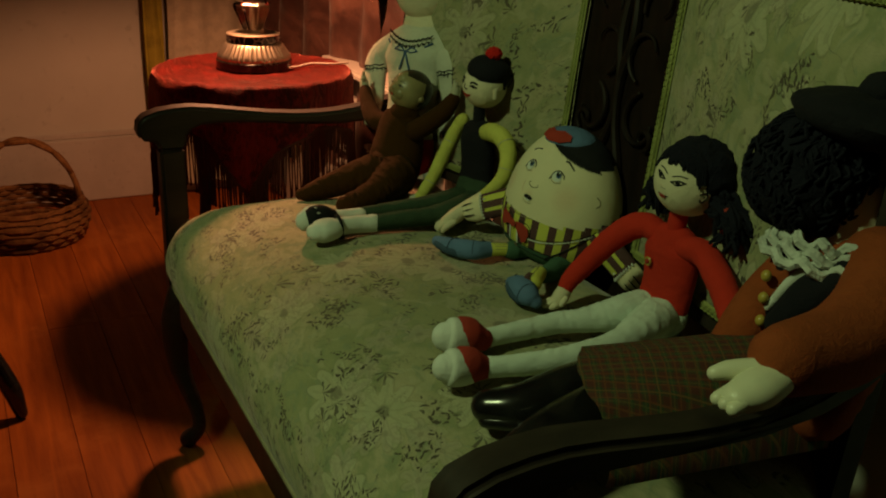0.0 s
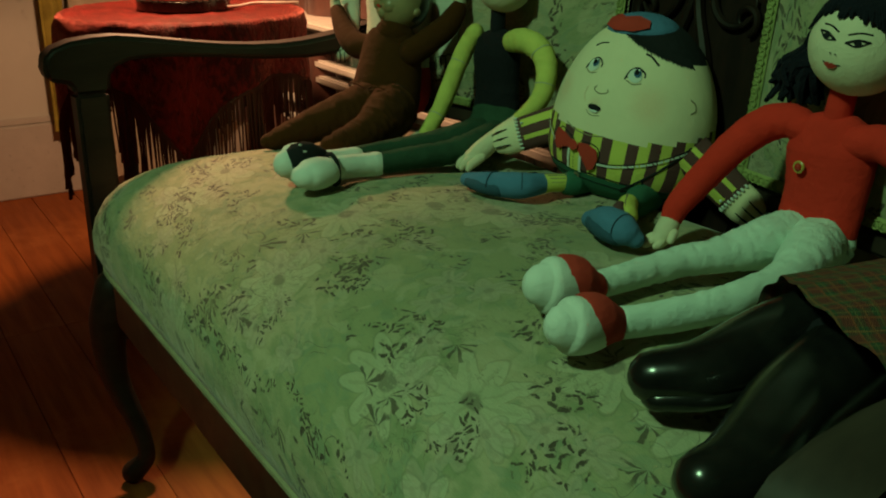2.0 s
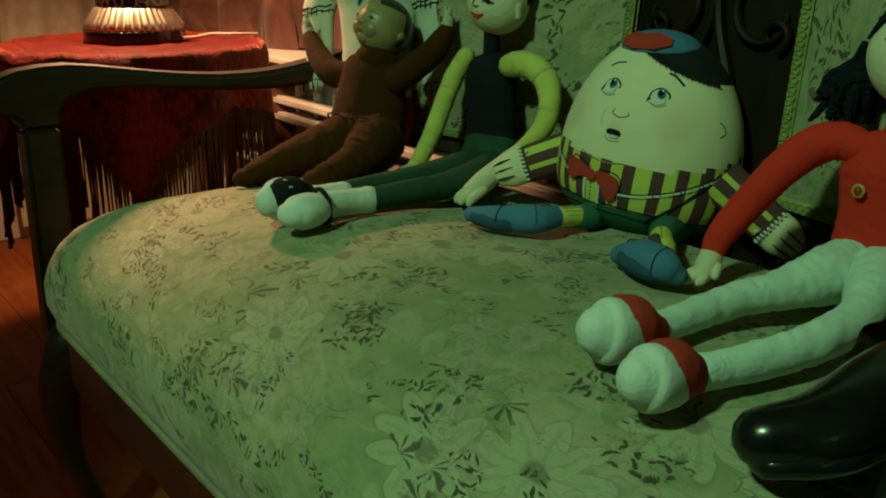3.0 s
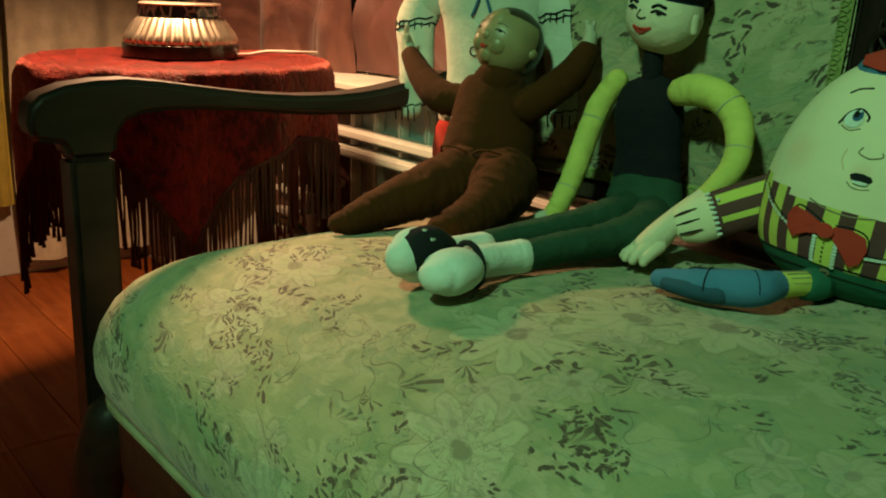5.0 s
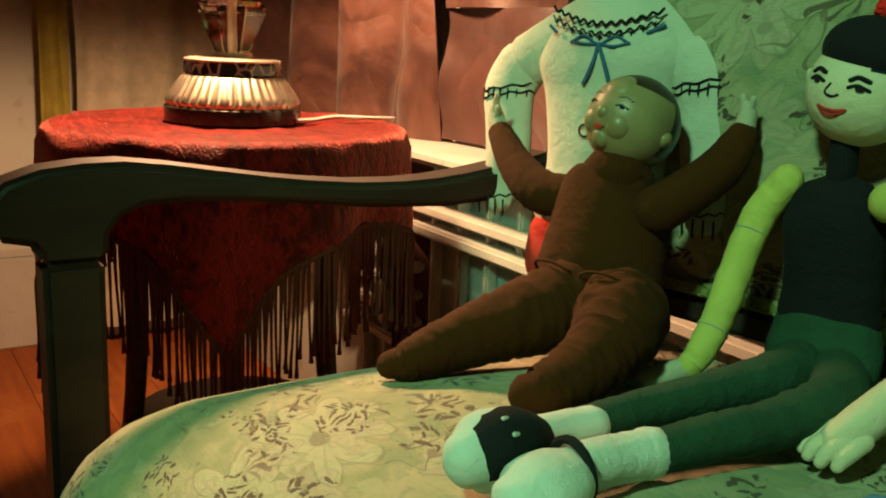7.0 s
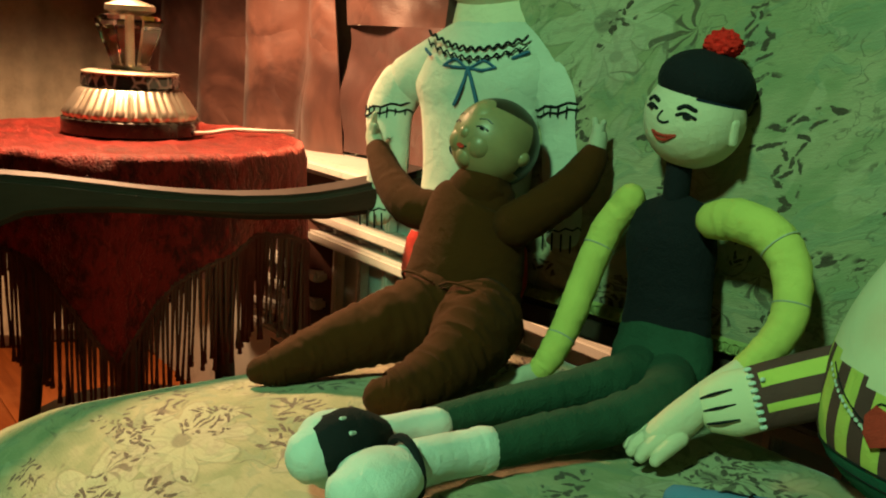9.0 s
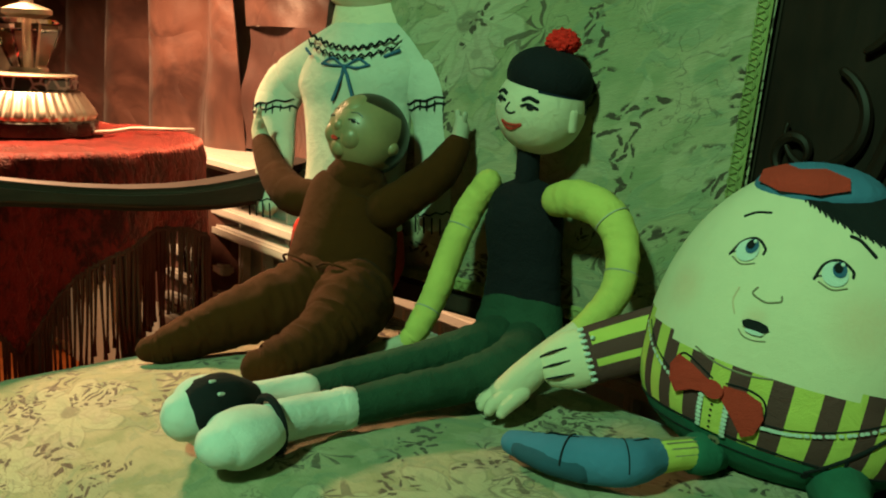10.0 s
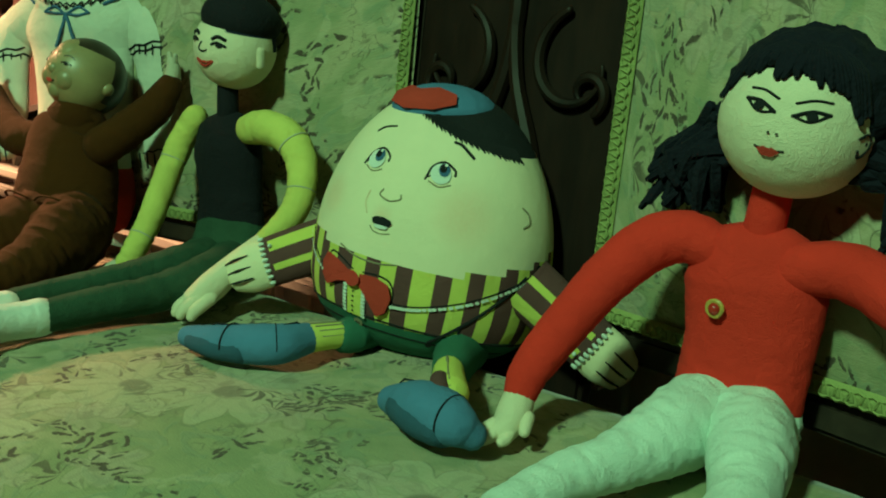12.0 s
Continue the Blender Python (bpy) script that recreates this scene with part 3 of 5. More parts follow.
# plain dark rectangle beside the satin, from the sill up to 0.80 m
tagged(drape("dark_panel", -2.14, -1.86, 0.612, 0.80, WY - 0.012, 0.02, 0.6, M["dark_cloth"], "x", 4), "dark brown panel above the white sill", "cloth panel")
tagged(drape("satin_drape", -2.14, -1.70, 0.80, 1.75, WY - 0.012, 0.03, 1.6, M["satin"], "x", 6), "reddish brown satin drape hanging over the dark panel", "drape")

# white slatted cover under the window, with its sill
cover = thing("radiator_cover", "white painted slatted radiator cover with a sill", "radiator cover", (-1.75, WY, 0))


def at_cover(lo, hi, bevel):
    bm = bmesh.new()
    box(bm, [a - b for a, b in zip(lo, (-1.75, WY, 0))], [a - b for a, b in zip(hi, (-1.75, WY, 0))], bevel)
    return bm


part("sill", at_cover((-2.42, 0.865, 0.582), (-1.0, WY, 0.606), 0.008), M["white_paint"], cover, "", False)
part("backing", at_cover((-2.40, 0.945, 0.0), (-1.02, WY - 0.001, 0.582), 0.0), M["teal_paint"], cover, "pale teal backing board", False)
for z in (0.497, 0.464, 0.40, 0.355, 0.31, 0.265):
    part("slat", at_cover((-2.40, 0.905, z), (-1.02 if z > 0.45 else -2.16, 0.942, z + 0.018), 0.004), M["white_paint"], cover, "", False)
for i in range(19):
    x = -2.36 + i * 0.072
    part("upright", at_cover((x, 0.925, 0.02), (x + 0.012, 0.944, 0.575), 0.003), M["white_paint"], cover, "", False)

# ---- the settee ----
CX, HW = -1.09, 0.555  # its middle and the half width of the seat
SEAT = thing("settee", "ebonised wooden settee with worn olive floral tapestry upholstery", "settee", (CX, 0.55, 0))
S0 = np.array((CX, 0.55, 0.0))


def rel(bm):
    bmesh.ops.translate(bm, verts=bm.verts, vec=[-v for v in S0])
    return bm


FRONT, REAR = 0.284, 0.815


def seat_ring(inset, count=10):
    r = max(0.115 - inset, 0.03)
    return rounded(CX, (FRONT + REAR) / 2, HW - inset, (REAR - FRONT) / 2 - inset, r, count)


# the sprung seat: a bulging edge that rolls over into a slightly domed top
bm = bmesh.new()
rings = []
for inset, z in ((0.004, 0.374), (-0.004, 0.384), (-0.012, 0.405), (-0.012, 0.426), (-0.006, 0.445), (0.005, 0.463), (0.021, 0.478), (0.045, 0.4905),
                 (0.075, 0.502), (0.11, 0.512), (0.15, 0.519), (0.19, 0.524), (0.225, 0.526)):
    ring = []
    for x, y in seat_ring(max(inset, -0.012)):
        lump = 0.0035 * noise.noise((x * 6, y * 6, 1.5)) + 0.0018 * noise.noise((x * 17, y * 17, 4.0))
        full = 0.024 * max(0.0, min(1.0, (y - 0.66) / 0.08)) * max(0.0, min(1.0, (0.526 - z) / 0.015)) * max(0.0, min(1.0, (z - 0.43) / 0.05)) * max(0.0, min(1.0, (0.800 - y) / 0.03))
        ring.append(bm.verts.new((x, y, min(0.526, z + full) + (lump if z > 0.44 else lump * 0.3))))
    rings.append(ring)
# every ring has its own number of points, so sew them by angle
def sew(a, b):
    la, lb, i, j = len(a), len(b), 0, 0
    while i < la or j < lb:
        if j >= lb or (i < la and (i + 1) / la <= (j + 1) / lb):
            bm.faces.new((a[i % la], a[(i + 1) % la], b[j % lb]))
            i += 1
        else:
            bm.faces.new((a[i % la], b[(j + 1) % lb], b[j % lb]))
            j += 1


for a, b in zip(rings, rings[1:]):
    sew(a, b)
bm.faces.new(rings[-1])
part("seat_cushion", rel(bm), M["seat_fabric"], SEAT, "worn olive green floral tapestry over a domed seat")
bm = bmesh.new()
tube(bm, [(x, y, 0.375) for x, y in seat_ring(0.0)], 0.0045, 0, 8, steps=1, closed=True)
part("piping", rel(bm), M["piping"], SEAT, "pale cord along the seat's lower edge")

# seat rail under the cushion
bm = bmesh.new()
outer, inner = seat_ring(0.006), seat_ring(0.05)
loops = [[bm.verts.new((x, y, z)) for x, y in ring] for ring, z in ((outer, 0.372), (outer, 0.300), (seat_ring(0.012), 0.292), (inner, 0.292), (inner, 0.372))]
for a, b in zip(loops, loops[1:] + loops[:1]):
    sew(a, b)
bmesh.ops.recalc_face_normals(bm, faces=bm.faces)
part("seat_rail", rel(bm), M["show_wood"], SEAT)
bm = bmesh.new()
box(bm, (CX - HW + 0.05, FRONT + 0.05, 0.30), (CX + HW - 0.05, REAR - 0.05, 0.368))
part("webbing_board", rel(bm), M["show_wood"], SEAT, "", False)

ARM = [(0.262, 0.622), (0.265, 0.638), (0.276, 0.649), (0.300, 0.657), (0.330, 0.6605), (0.360, 0.661), (0.395, 0.657), (0.433, 0.651), (0.475, 0.6445), (0.511, 0.640), (0.555, 0.6365), (0.598, 0.636),
       (0.630, 0.638), (0.66, 0.642), (0.706, 0.651), (0.745, 0.662), (0.745, 0.630), (0.706, 0.618), (0.64, 0.612), (0.568, 0.614), (0.50, 0.621), (0.448, 0.626), (0.405, 0.628), (0.375, 0.6265), (0.357, 0.620),
       (0.348, 0.609), (0.346, 0.597), (0.345, 0.585), (0.297, 0.585), (0.296, 0.594), (0.291, 0.601), (0.280, 0.6035), (0.267, 0.606)]
for side in (-1, 1):
    ax = CX + side * 0.592
    bm = bmesh.new()

    def bow(q, side=side):
        return (q[0] - side * 0.030 * max(0.0, (q[1] - 0.45) / 0.3) ** 2, q[1], q[2])
    extrude(bm, ARM, ax - 0.021, ax + 0.021, 0, 0, bow)
    sharp = [e for e in bm.edges if len(e.link_faces) == 2 and e.calc_face_angle(0) > 0.9]
    bmesh.ops.bevel(bm, geom=sharp, offset=0.006, segments=3, affect="EDGES", clamp_overlap=True)
    part("arm", rel(bm), M["show_wood"], SEAT)
    bm = bmesh.new()
    px = CX + side * 0.590
    box(bm, (px - 0.020, 0.298, 0.285), (px + 0.020, 0.342, 0.587), 0.005)
    part("arm_post", rel(bm), M["show_wood"], SEAT)
    # front leg: a cabriole with a scrolled toe
    bm = bmesh.new()
    lx = CX + side * 0.560
    tube(bm, [(lx, 0.318, 0.31), (lx + side * 0.008, 0.302, 0.25), (lx + side * 0.004, 0.302, 0.17), (lx - side * 0.022, 0.322, 0.09), (lx - side * 0.034, 0.325, 0.045), (lx - side * 0.024, 0.306, 0.018)],
         [0.030, 0.027, 0.020, 0.0140, 0.013, 0.0175], 0, 14)
    part("leg", rel(bm), M["show_wood"], SEAT)
    bm = bmesh.new()
    lx = CX + side * 0.51
    tube(bm, [(lx, 0.79, 0.34), (lx, 0.80, 0.15), (lx, 0.845, 0.012)], [0.022, 0.019, 0.014], 0, 12)
    part("leg", rel(bm), M["show_wood"], SEAT)


def back_y(x, z):
    """The face of the back: it leans, and its wings come forward."""
    return 0.822 + 0.10 * (z - 0.60) - 0.17 * max(0.0, abs(x - CX) - 0.11)


def back_slab(x0, x1, z0, z1, lo, hi, bevel=0.004, cuts=8):
    """A piece of the back that follows its lean and wings; lo, hi: how far before (-) or behind its face."""
    bm = bmesh.new()
    box(bm, (x0, lo, z0), (x1, hi, z1), bevel)
    long = [e for e in bm.edges if abs(e.verts[0].co.x - e.verts[1].co.x) > 0.02]
    bmesh.ops.subdivide_edges(bm, edges=long, cuts=cuts, use_grid_fill=True)
    for v in bm.verts:
        v.co.y += back_y(v.co.x, v.co.z)
    return rel(bm)


TOPZ = 1.0
for x0, x1 in ((CX - 0.515, CX - 0.095), (CX + 0.108, CX + 0.515)):
    # upholstered panel, padded towards its middle
    bm = bmesh.new()
    grid = []
    for j in range(17):
        row = []
        for i in range(17):
            s, h = i / 16, j / 16
            x, z = x0 + (x1 - x0) * s, 0.563 + (TOPZ - 0.04 - 0.563) * h
            pad = 0.016 * min(1.0, 7 * s, 7 * (1 - s), 7 * h, 7 * (1 - h)) + 0.002 * noise.noise((x * 9, z * 9, 2))
            row.append(bm.verts.new((x, back_y(x, z) - pad, z)))
        grid.append(row)
    for a, b in zip(grid, grid[1:]):
        for i in range(16):
            bm.faces.new((a[i], a[i + 1], b[i + 1], b[i]))
    part("back_panel", rel(bm), M["back_fabric"], SEAT, "olive green floral tapestry panel")
    part("panel_backing", back_slab(x0, x1, 0.563, TOPZ - 0.04, 0.003, 0.016), M["show_wood"], SEAT, "", False)
    # gimp braid round the panel: a band with a looping cord on it
    bm = bmesh.new()
    corners = [(x0 + 0.006, 0.569), (x1 - 0.006, 0.569), (x1 - 0.006, TOPZ - 0.046), (x0 + 0.006, TOPZ - 0.046)]
    for (ax, az), (bx, bz) in zip(corners, corners[1:] + corners[:1]):
        span = math.hypot(bx - ax, bz - az)
        dx, dz = (bx - ax) / span, (bz - az) / span
        steps = max(2, int(span / 0.03))
        line = [(ax + dx * span * i / steps, az + dz * span * i / steps) for i in range(steps + 1)]
        tube(bm, [(x, back_y(x, z) - 0.006, z) for x, z in line], 0.0062, 0, 8, flat=(0, 1, 0), squash=0.45, steps=1)
        loops = int(span / 0.0082)
        cord = []
        for i in range(loops * 8 + 1):
            d, w = span * i / (loops * 8), 2 * math.pi * i / 8
            x = ax + dx * (d - 0.0022 * math.sin(2 * w)) - dz * 0.0044 * math.sin(w)
            z = az + dz * (d - 0.0022 * math.sin(2 * w)) + dx * 0.0044 * math.sin(w)
            cord.append((x, back_y(x, z) - 0.0092, z))
        tube(bm, cord, 0.0010, 0, 4, steps=1, caps=False)
    part("gimp_trim", rel(bm), M["gimp"], SEAT, "yellow green looped gimp braid")

part("back_rail", back_slab(CX - 0.53, CX + 0.53, 0.538, 0.560, -0.002, 0.03), M["show_wood"], SEAT, "", False)
part("crest_rail", back_slab(CX - 0.545, CX + 0.545, TOPZ - 0.04, TOPZ + 0.05, -0.012, 0.03), M["show_wood"], SEAT, "", False)
for side in (-1, 1):
    xs = sorted((CX + side * 0.518, CX + side * 0.56))
    part("back_post", back_slab(xs[0], xs[1], 0.30, TOPZ, -0.010, 0.03, 0.006, 2), M["show_wood"], SEAT, "", False)
part("splat", back_slab(CX - 0.093, CX + 0.106, 0.40, TOPZ - 0.04, 0.002, 0.022), M["splat_wood"], SEAT, "dark carved mahogany splat", False)


def scroll(bm, centre, start, turns, r0, r1, width, lift=0.004):
    """A carved volute on the splat."""
    pts, rad = [], []
    for i in range(25):
        k = i / 24
        a, r = radians(start + turns * k), r0 + (r1 - r0) * k
        x, z = centre[0] + r * math.cos(a), centre[1] + r * math.sin(a)
        pts.append((x, back_y(x, z) - lift, z))
        rad.append(0.75 * width * (0.45 + 0.75 * math.sin(math.pi * min(1, 0.15 + k))))
    tube(bm, pts, rad, 0, 8, steps=2)


for cx_, cz_, start, turns, r0, r1, w in (
        (CX + 0.072, 0.742, 110, 250, 0.042, 0.020, 0.0055), (CX - 0.048, 0.742, 70, -250, 0.042, 0.020, 0.0055),
        (CX + 0.082, 0.722, -60, 330, 0.017, 0.006, 0.005), (CX - 0.058, 0.722, 240, -330, 0.017, 0.006, 0.005),
        (CX + 0.058, 0.835, 250, -230, 0.042, 0.018, 0.005), (CX - 0.034, 0.835, -70, 230, 0.042, 0.018, 0.005),
        (CX + 0.070, 0.900, 200, -260, 0.034, 0.014, 0.005), (CX - 0.046, 0.900, -20, 260, 0.034, 0.014, 0.005)):
    bm = bmesh.new()
    scroll(bm, (cx_, cz_), start, turns, r0, r1, w)
    part("carved_scroll", rel(bm), M["splat_wood"], SEAT)
bm = bmesh.new()
tube(bm, [(x, back_y(x, z) - 0.003, z) for x, z in ((CX + 0.045, 0.57), (CX + 0.040, 0.66), (CX + 0.016, 0.73), (CX + 0.010, 0.79), (CX + 0.024, 0.86), (CX + 0.012, 0.95))], [0.006, 0.008, 0.006, 0.007, 0.008, 0.005], 0, 8)
tube(bm, [(x, back_y(x, z) - 0.003, z) for x, z in ((CX - 0.025, 0.57), (CX - 0.020, 0.66), (CX + 0.004, 0.73), (CX + 0.010, 0.79), (CX - 0.002, 0.86), (CX + 0.008, 0.95))], [0.006, 0.008, 0.006, 0.007, 0.008, 0.005], 0, 8)
part("carved_stem", rel(bm), M["splat_wood"], SEAT)

# ---- the small round table with its cloth and lamp ----
TX, TY, TZ, TR = -2.080, 0.590, 0.643, 0.206
table = thing("side_table", "small round dark wooden table under a red cloth", "table", (TX, TY, 0))
bm = bmesh.new()
revolve(bm, [(TR - 0.012, 0), (TR, 0.006), (TR, 0.018), (TR - 0.008, 0.024)], (0, 0, TZ - 0.026), 48)
part("tabletop", bm, M["table_wood"], table)
for k in range(4):
    a = radians(70 + 90 * k)
    bm = bmesh.new()
    tube(bm, [(0.13 * math.cos(a), 0.13 * math.sin(a), TZ - 0.03), (0.12 * math.cos(a), 0.12 * math.sin(a), 0.35), (0.16 * math.cos(a), 0.16 * math.sin(a), 0.012)], [0.02, 0.014, 0.012], 0, 12)
    part("leg", bm, M["table_wood"], table)
bm = bmesh.new()
revolve(bm, [(0.13, 0), (0.14, 0.006), (0.13, 0.014)], (0, 0, 0.25), 32)
part("lower_shelf", bm, M["table_wood"], table)

cover_cloth = thing("tablecloth", "red velvet tablecloth with long dark fringe hanging in points", "tablecloth", (TX, TY, TZ))
HALF, CORNER = 0.312, -21.0


def hem(a):
    """How far from the middle the square cloth reaches at that angle."""
    d = radians(a - CORNER - 45)
    return HALF / max(abs(math.cos(d)), abs(math.sin(d)))


def hang(a, s):
    """The place of the cloth's point at the angle a and s metres from its middle."""
    fold = math.sin(radians(a * 9 + 40 * math.sin(radians(a * 2)))) + 0.6 * noise.noise((math.cos(radians(a)) * 3, math.sin(radians(a)) * 3, 1))
    r = min(s, TR + 0.006)
    z = 0.003 + 0.0022 * noise.noise((s * 26 * math.cos(radians(a)), s * 26 * math.sin(radians(a)), 3)) + 0.0018 * noise.noise((s * 110 * math.cos(radians(a)), s * 48 * math.sin(radians(a)), 7))
    over = s - TR - 0.006
    if over > 0:
        bend = min(over, 0.02)
        r += 0.010 * bend / 0.02 + (0.012 * fold) * min(1, over / 0.10) + 0.004
        z -= over
    return Vector((r * math.cos(radians(a)), r * math.sin(radians(a)), z))


bm = bmesh.new()
NA = 240
steps = [0.0075 * k for k in range(1, 26)] + [0.195, 0.2, 0.206, 0.211, 0.216, 0.220]
rings = [[bm.verts.new(hang(360 * i / NA, s)) for i in range(NA)] for s in steps]
for k in range(1, 13):
    rings.append([bm.verts.new(hang(360 * i / NA, 0.220 + (hem(360 * i / NA) - 0.220) * k / 12)) for i in range(NA)])
heart = bm.verts.new((0, 0, 0.003))
for i in range(NA):
    bm.faces.new((rings[0][i], rings[0][(i + 1) % NA], heart))
for a, b in zip(rings, rings[1:]):
    for i in range(NA):
        bm.faces.new((b[i], b[(i + 1) % NA], a[(i + 1) % NA], a[i]))
bmesh.ops.recalc_face_normals(bm, faces=bm.faces)
part("velvet_cloth", bm, M["velvet"], cover_cloth)
bm = bmesh.new()
rnd = random.Random(4)
for i in range(300):
    a = 360 * i / 300 + rnd.uniform(-0.4, 0.4)
    top = hang(a, hem(a))
    long = rnd.uniform(0.105, 0.128)
    sway = Vector((rnd.uniform(-0.004, 0.004), rnd.uniform(-0.004, 0.004), 0))
    tube(bm, [top + Vector((0, 0, 0.004)), top + sway * 0.4 - Vector((0, 0, long * 0.5)), top + sway - Vector((0, 0, long * 0.86)), top + sway * 1.2 - Vector((0, 0, long))],
         [0.0028, 0.0016, 0.0018, 0.003], 0, 5, steps=2, caps=False)
tagged(part("fringe", bm, M["fringe"], cover_cloth, "dark twisted cord fringe"), kind="stuff")
bm = bmesh.new()
tube(bm, [hang(360 * i / 240, hem(360 * i / 240)) for i in range(240)], 0.0028, 0, 6, steps=1, closed=True)
part("hem_cord", bm, M["fringe"], cover_cloth)

lamp = thing("table_lamp", "table lamp with faceted crystal stem on a fluted silver base", "lamp", (-2.078, 0.592, TZ + 0.004))
bm = bmesh.new()
revolve(bm, [(0.080, 0), (0.083, 0.002), (0.083, 0.019), (0.080, 0.021)], (0, 0, 0), 56)
part("foot_ring", bm, M["enamel"], lamp, "black enamelled ring")
bm = bmesh.new()
revolve(bm, [(0.079, 0.021), (0.078, 0.026), (0.074, 0.034), (0.066, 0.046), (0.061, 0.053), (0.060, 0.056), (0.056, 0.057)], (0, 0, 0), 180, 0,
        lambda j, a: 1 + (0.05 * abs(math.sin(a * 20)) if 0 < j < 5 else 0))
part("fluted_dome", bm, M["nickel"], lamp, "fluted silvery metal dome")
bm = bmesh.new()
revolve(bm, [(0.057, 0.057), (0.059, 0.059), (0.059, 0.070), (0.057, 0.074), (0.050, 0.076)], (0, 0, 0), 10)
part("collar", bm, M["marble"], lamp, "dark marbled collar", False)
bm = bmesh.new()
revolve(bm, [(0.058, 0.0735), (0.0585, 0.0755), (0.052, 0.0775), (0.024, 0.079), (0.023, 0.084)], (0, 0, 0), 40)
part("collar_cap", bm, M["nickel"], lamp)
bm = bmesh.new()
revolve(bm, [(0.021, 0.084), (0.0235, 0.087), (0.043, 0.132), (0.0435, 0.139), (0.036, 0.144), (0.020, 0.146)], (0, 0, 0), 8)
part("crystal_stem", bm, M["crystal"], lamp, "faceted clear crystal", False)
bm = bmesh.new()
revolve(bm, [(0.006, 0.085), (0.0055, 0.1445), (0.022, 0.1465), (0.030, 0.150), (0.030, 0.156), (0.020, 0.160), (0.008, 0.164), (0.008, 0.21), (0.016, 0.215), (0.016, 0.245), (0.006, 0.25)], (0, 0, 0), 32)
part("socket", bm, M["nickel"], lamp)
bm = bmesh.new()
tube(bm, [(0.06, 0.06, 0.006), (0.045, 0.088, 0.005), (0.03, 0.125, 0.007), (0.04, 0.17, 0.006), (0.02, 0.215, 0.003)], 0.0028, 0, 8)
part("flex", bm, M["cord"], lamp, "white electric flex")

# ---- basket and stool on the floor ----
basket = thing("basket", "round brown wicker basket with an arched handle on the floor", "basket", (-2.96, 0.125, 0))
for j in range(7):
    bm = bmesh.new()
    z = 0.012 + j * 0.017
    r = 0.145 + 0.03 * math.sin(math.pi * (j + 1) / 8.5)
    tube(bm, [((r + 0.004 * (-1) ** (i + j)) * math.cos(2 * math.pi * i / 44), (r + 0.004 * (-1) ** (i + j)) * math.sin(2 * math.pi * i / 44), z) for i in range(44)], 0.0085, 0, 6, steps=1, closed=True)
    part("weave_ring", bm, M["wicker"], basket)
bm = bmesh.new()
revolve(bm, [(0.15, 0), (0.15, 0.01)], (0, 0, 0), 32)
part("base", bm, M["wicker"], basket)
for turn in (0.0, 0.5):
    bm = bmesh.new()
    tube(bm, [(0.02 * math.sin(k * 1.1 + turn * 6), 0.155 * math.cos(math.pi * k / 20), 0.10 + 0.20 * math.sin(math.pi * k / 20)) for k in range(21)], 0.0085, 0, 8, steps=2)
    part("handle", bm, M["wicker"], basket)

stool = thing("stool", "small stool with dark legs and pale painted shanks on the floor", "stool", (-1.975, -0.19, 0))
bm = bmesh.new()
revolve(bm, [(0.15, 0), (0.165, 0.008), (0.165, 0.022), (0.15, 0.03)], (0, 0, 0.42), 32)
part("seat", bm, M["table_wood"], stool)
for a in (62, 182, 302):
    c, s = math.cos(radians(a)), math.sin(radians(a))
    bm = bmesh.new()
    tube(bm, [(0.09 * c, 0.09 * s, 0.42), (0.19 * c, 0.19 * s, 0.14)], [0.012, 0.016], 0, 10)
    leg = part("leg", bm, M["white_paint"], stool, "pale painted leg")
    bm = bmesh.new()
    tube(bm, [(0.19 * c, 0.19 * s, 0.15), (0.225 * c, 0.225 * s, 0.07), (0.24 * c, 0.24 * s, 0.013)], [0.018, 0.019, 0.013], 0, 10)
    part("foot", bm, M["enamel"], leg, "black foot")

# ---- the stuffed dolls, each one sewn mesh ----
def doll(name, bm, keys, label):
    return tagged(part(name, bm, [M[k] for k in keys], None), label, "doll", "dolls on the settee")


# -- egg-shaped doll in a striped jacket
K = ["egg_skin", "plum", "lime", "trouser", "ink", "red_ink", "shoe_blue", "shoe_dark", "blue_ink", "white_cloth", "blush", "grey_ink"]
SKIN, PLUM, LIME, TROU, INK, RED, BLUE, DARK, IRIS, WHITE, BLUSH, GREY = range(12)
bm = bmesh.new()
EGG_F = (0.23, -0.97, 0.10)


def egg_profile(h):
    """Full below, tapering to a rounded top."""
    if h > -0.25:
        return max(0.0, 1 - ((h + 0.25) / 1.25) ** 1.95) ** 0.5
    return max(0.0, 1 - ((-0.25 - h) / 0.75) ** 3.5) ** 0.5


egg = Ball((-1.098, 0.772, 0.6185), (0.0965, 0.074, 0.103), EGG_F, 6, egg_profile)


def egg_cloth(a, b):
    jacket = -0.25 + 0.20 * (abs(a) / 85) ** 1.6
    if b < -0.70 + 0.05 * math.cos(radians(a)):
        return TROU
    if b < jacket:
        return PLUM if ((a + 200) // 8.0) % 2 == 0 else LIME
    fringe = 0.84 - 0.22 * max(0.0, math.sin(radians(a + 12)))
    if b > fringe:
        return INK
    return SKIN


egg.skin(bm, egg_cloth, 144, 56)
# cap with a red heart-shaped tab
cap = Ball((-1.096, 0.774, 0.7035), (0.042, 0.034, 0.021), EGG_F)
cap.skin(bm, lambda a, b: BLUE, 32, 14)
cap.patch(bm, [(-62, 0.55), (-48, 0.22), (-20, 0.02), (12, 0.04), (34, 0.25), (36, 0.55), (14, 0.74), (-12, 0.66), (-38, 0.76)], RED, 0.003)
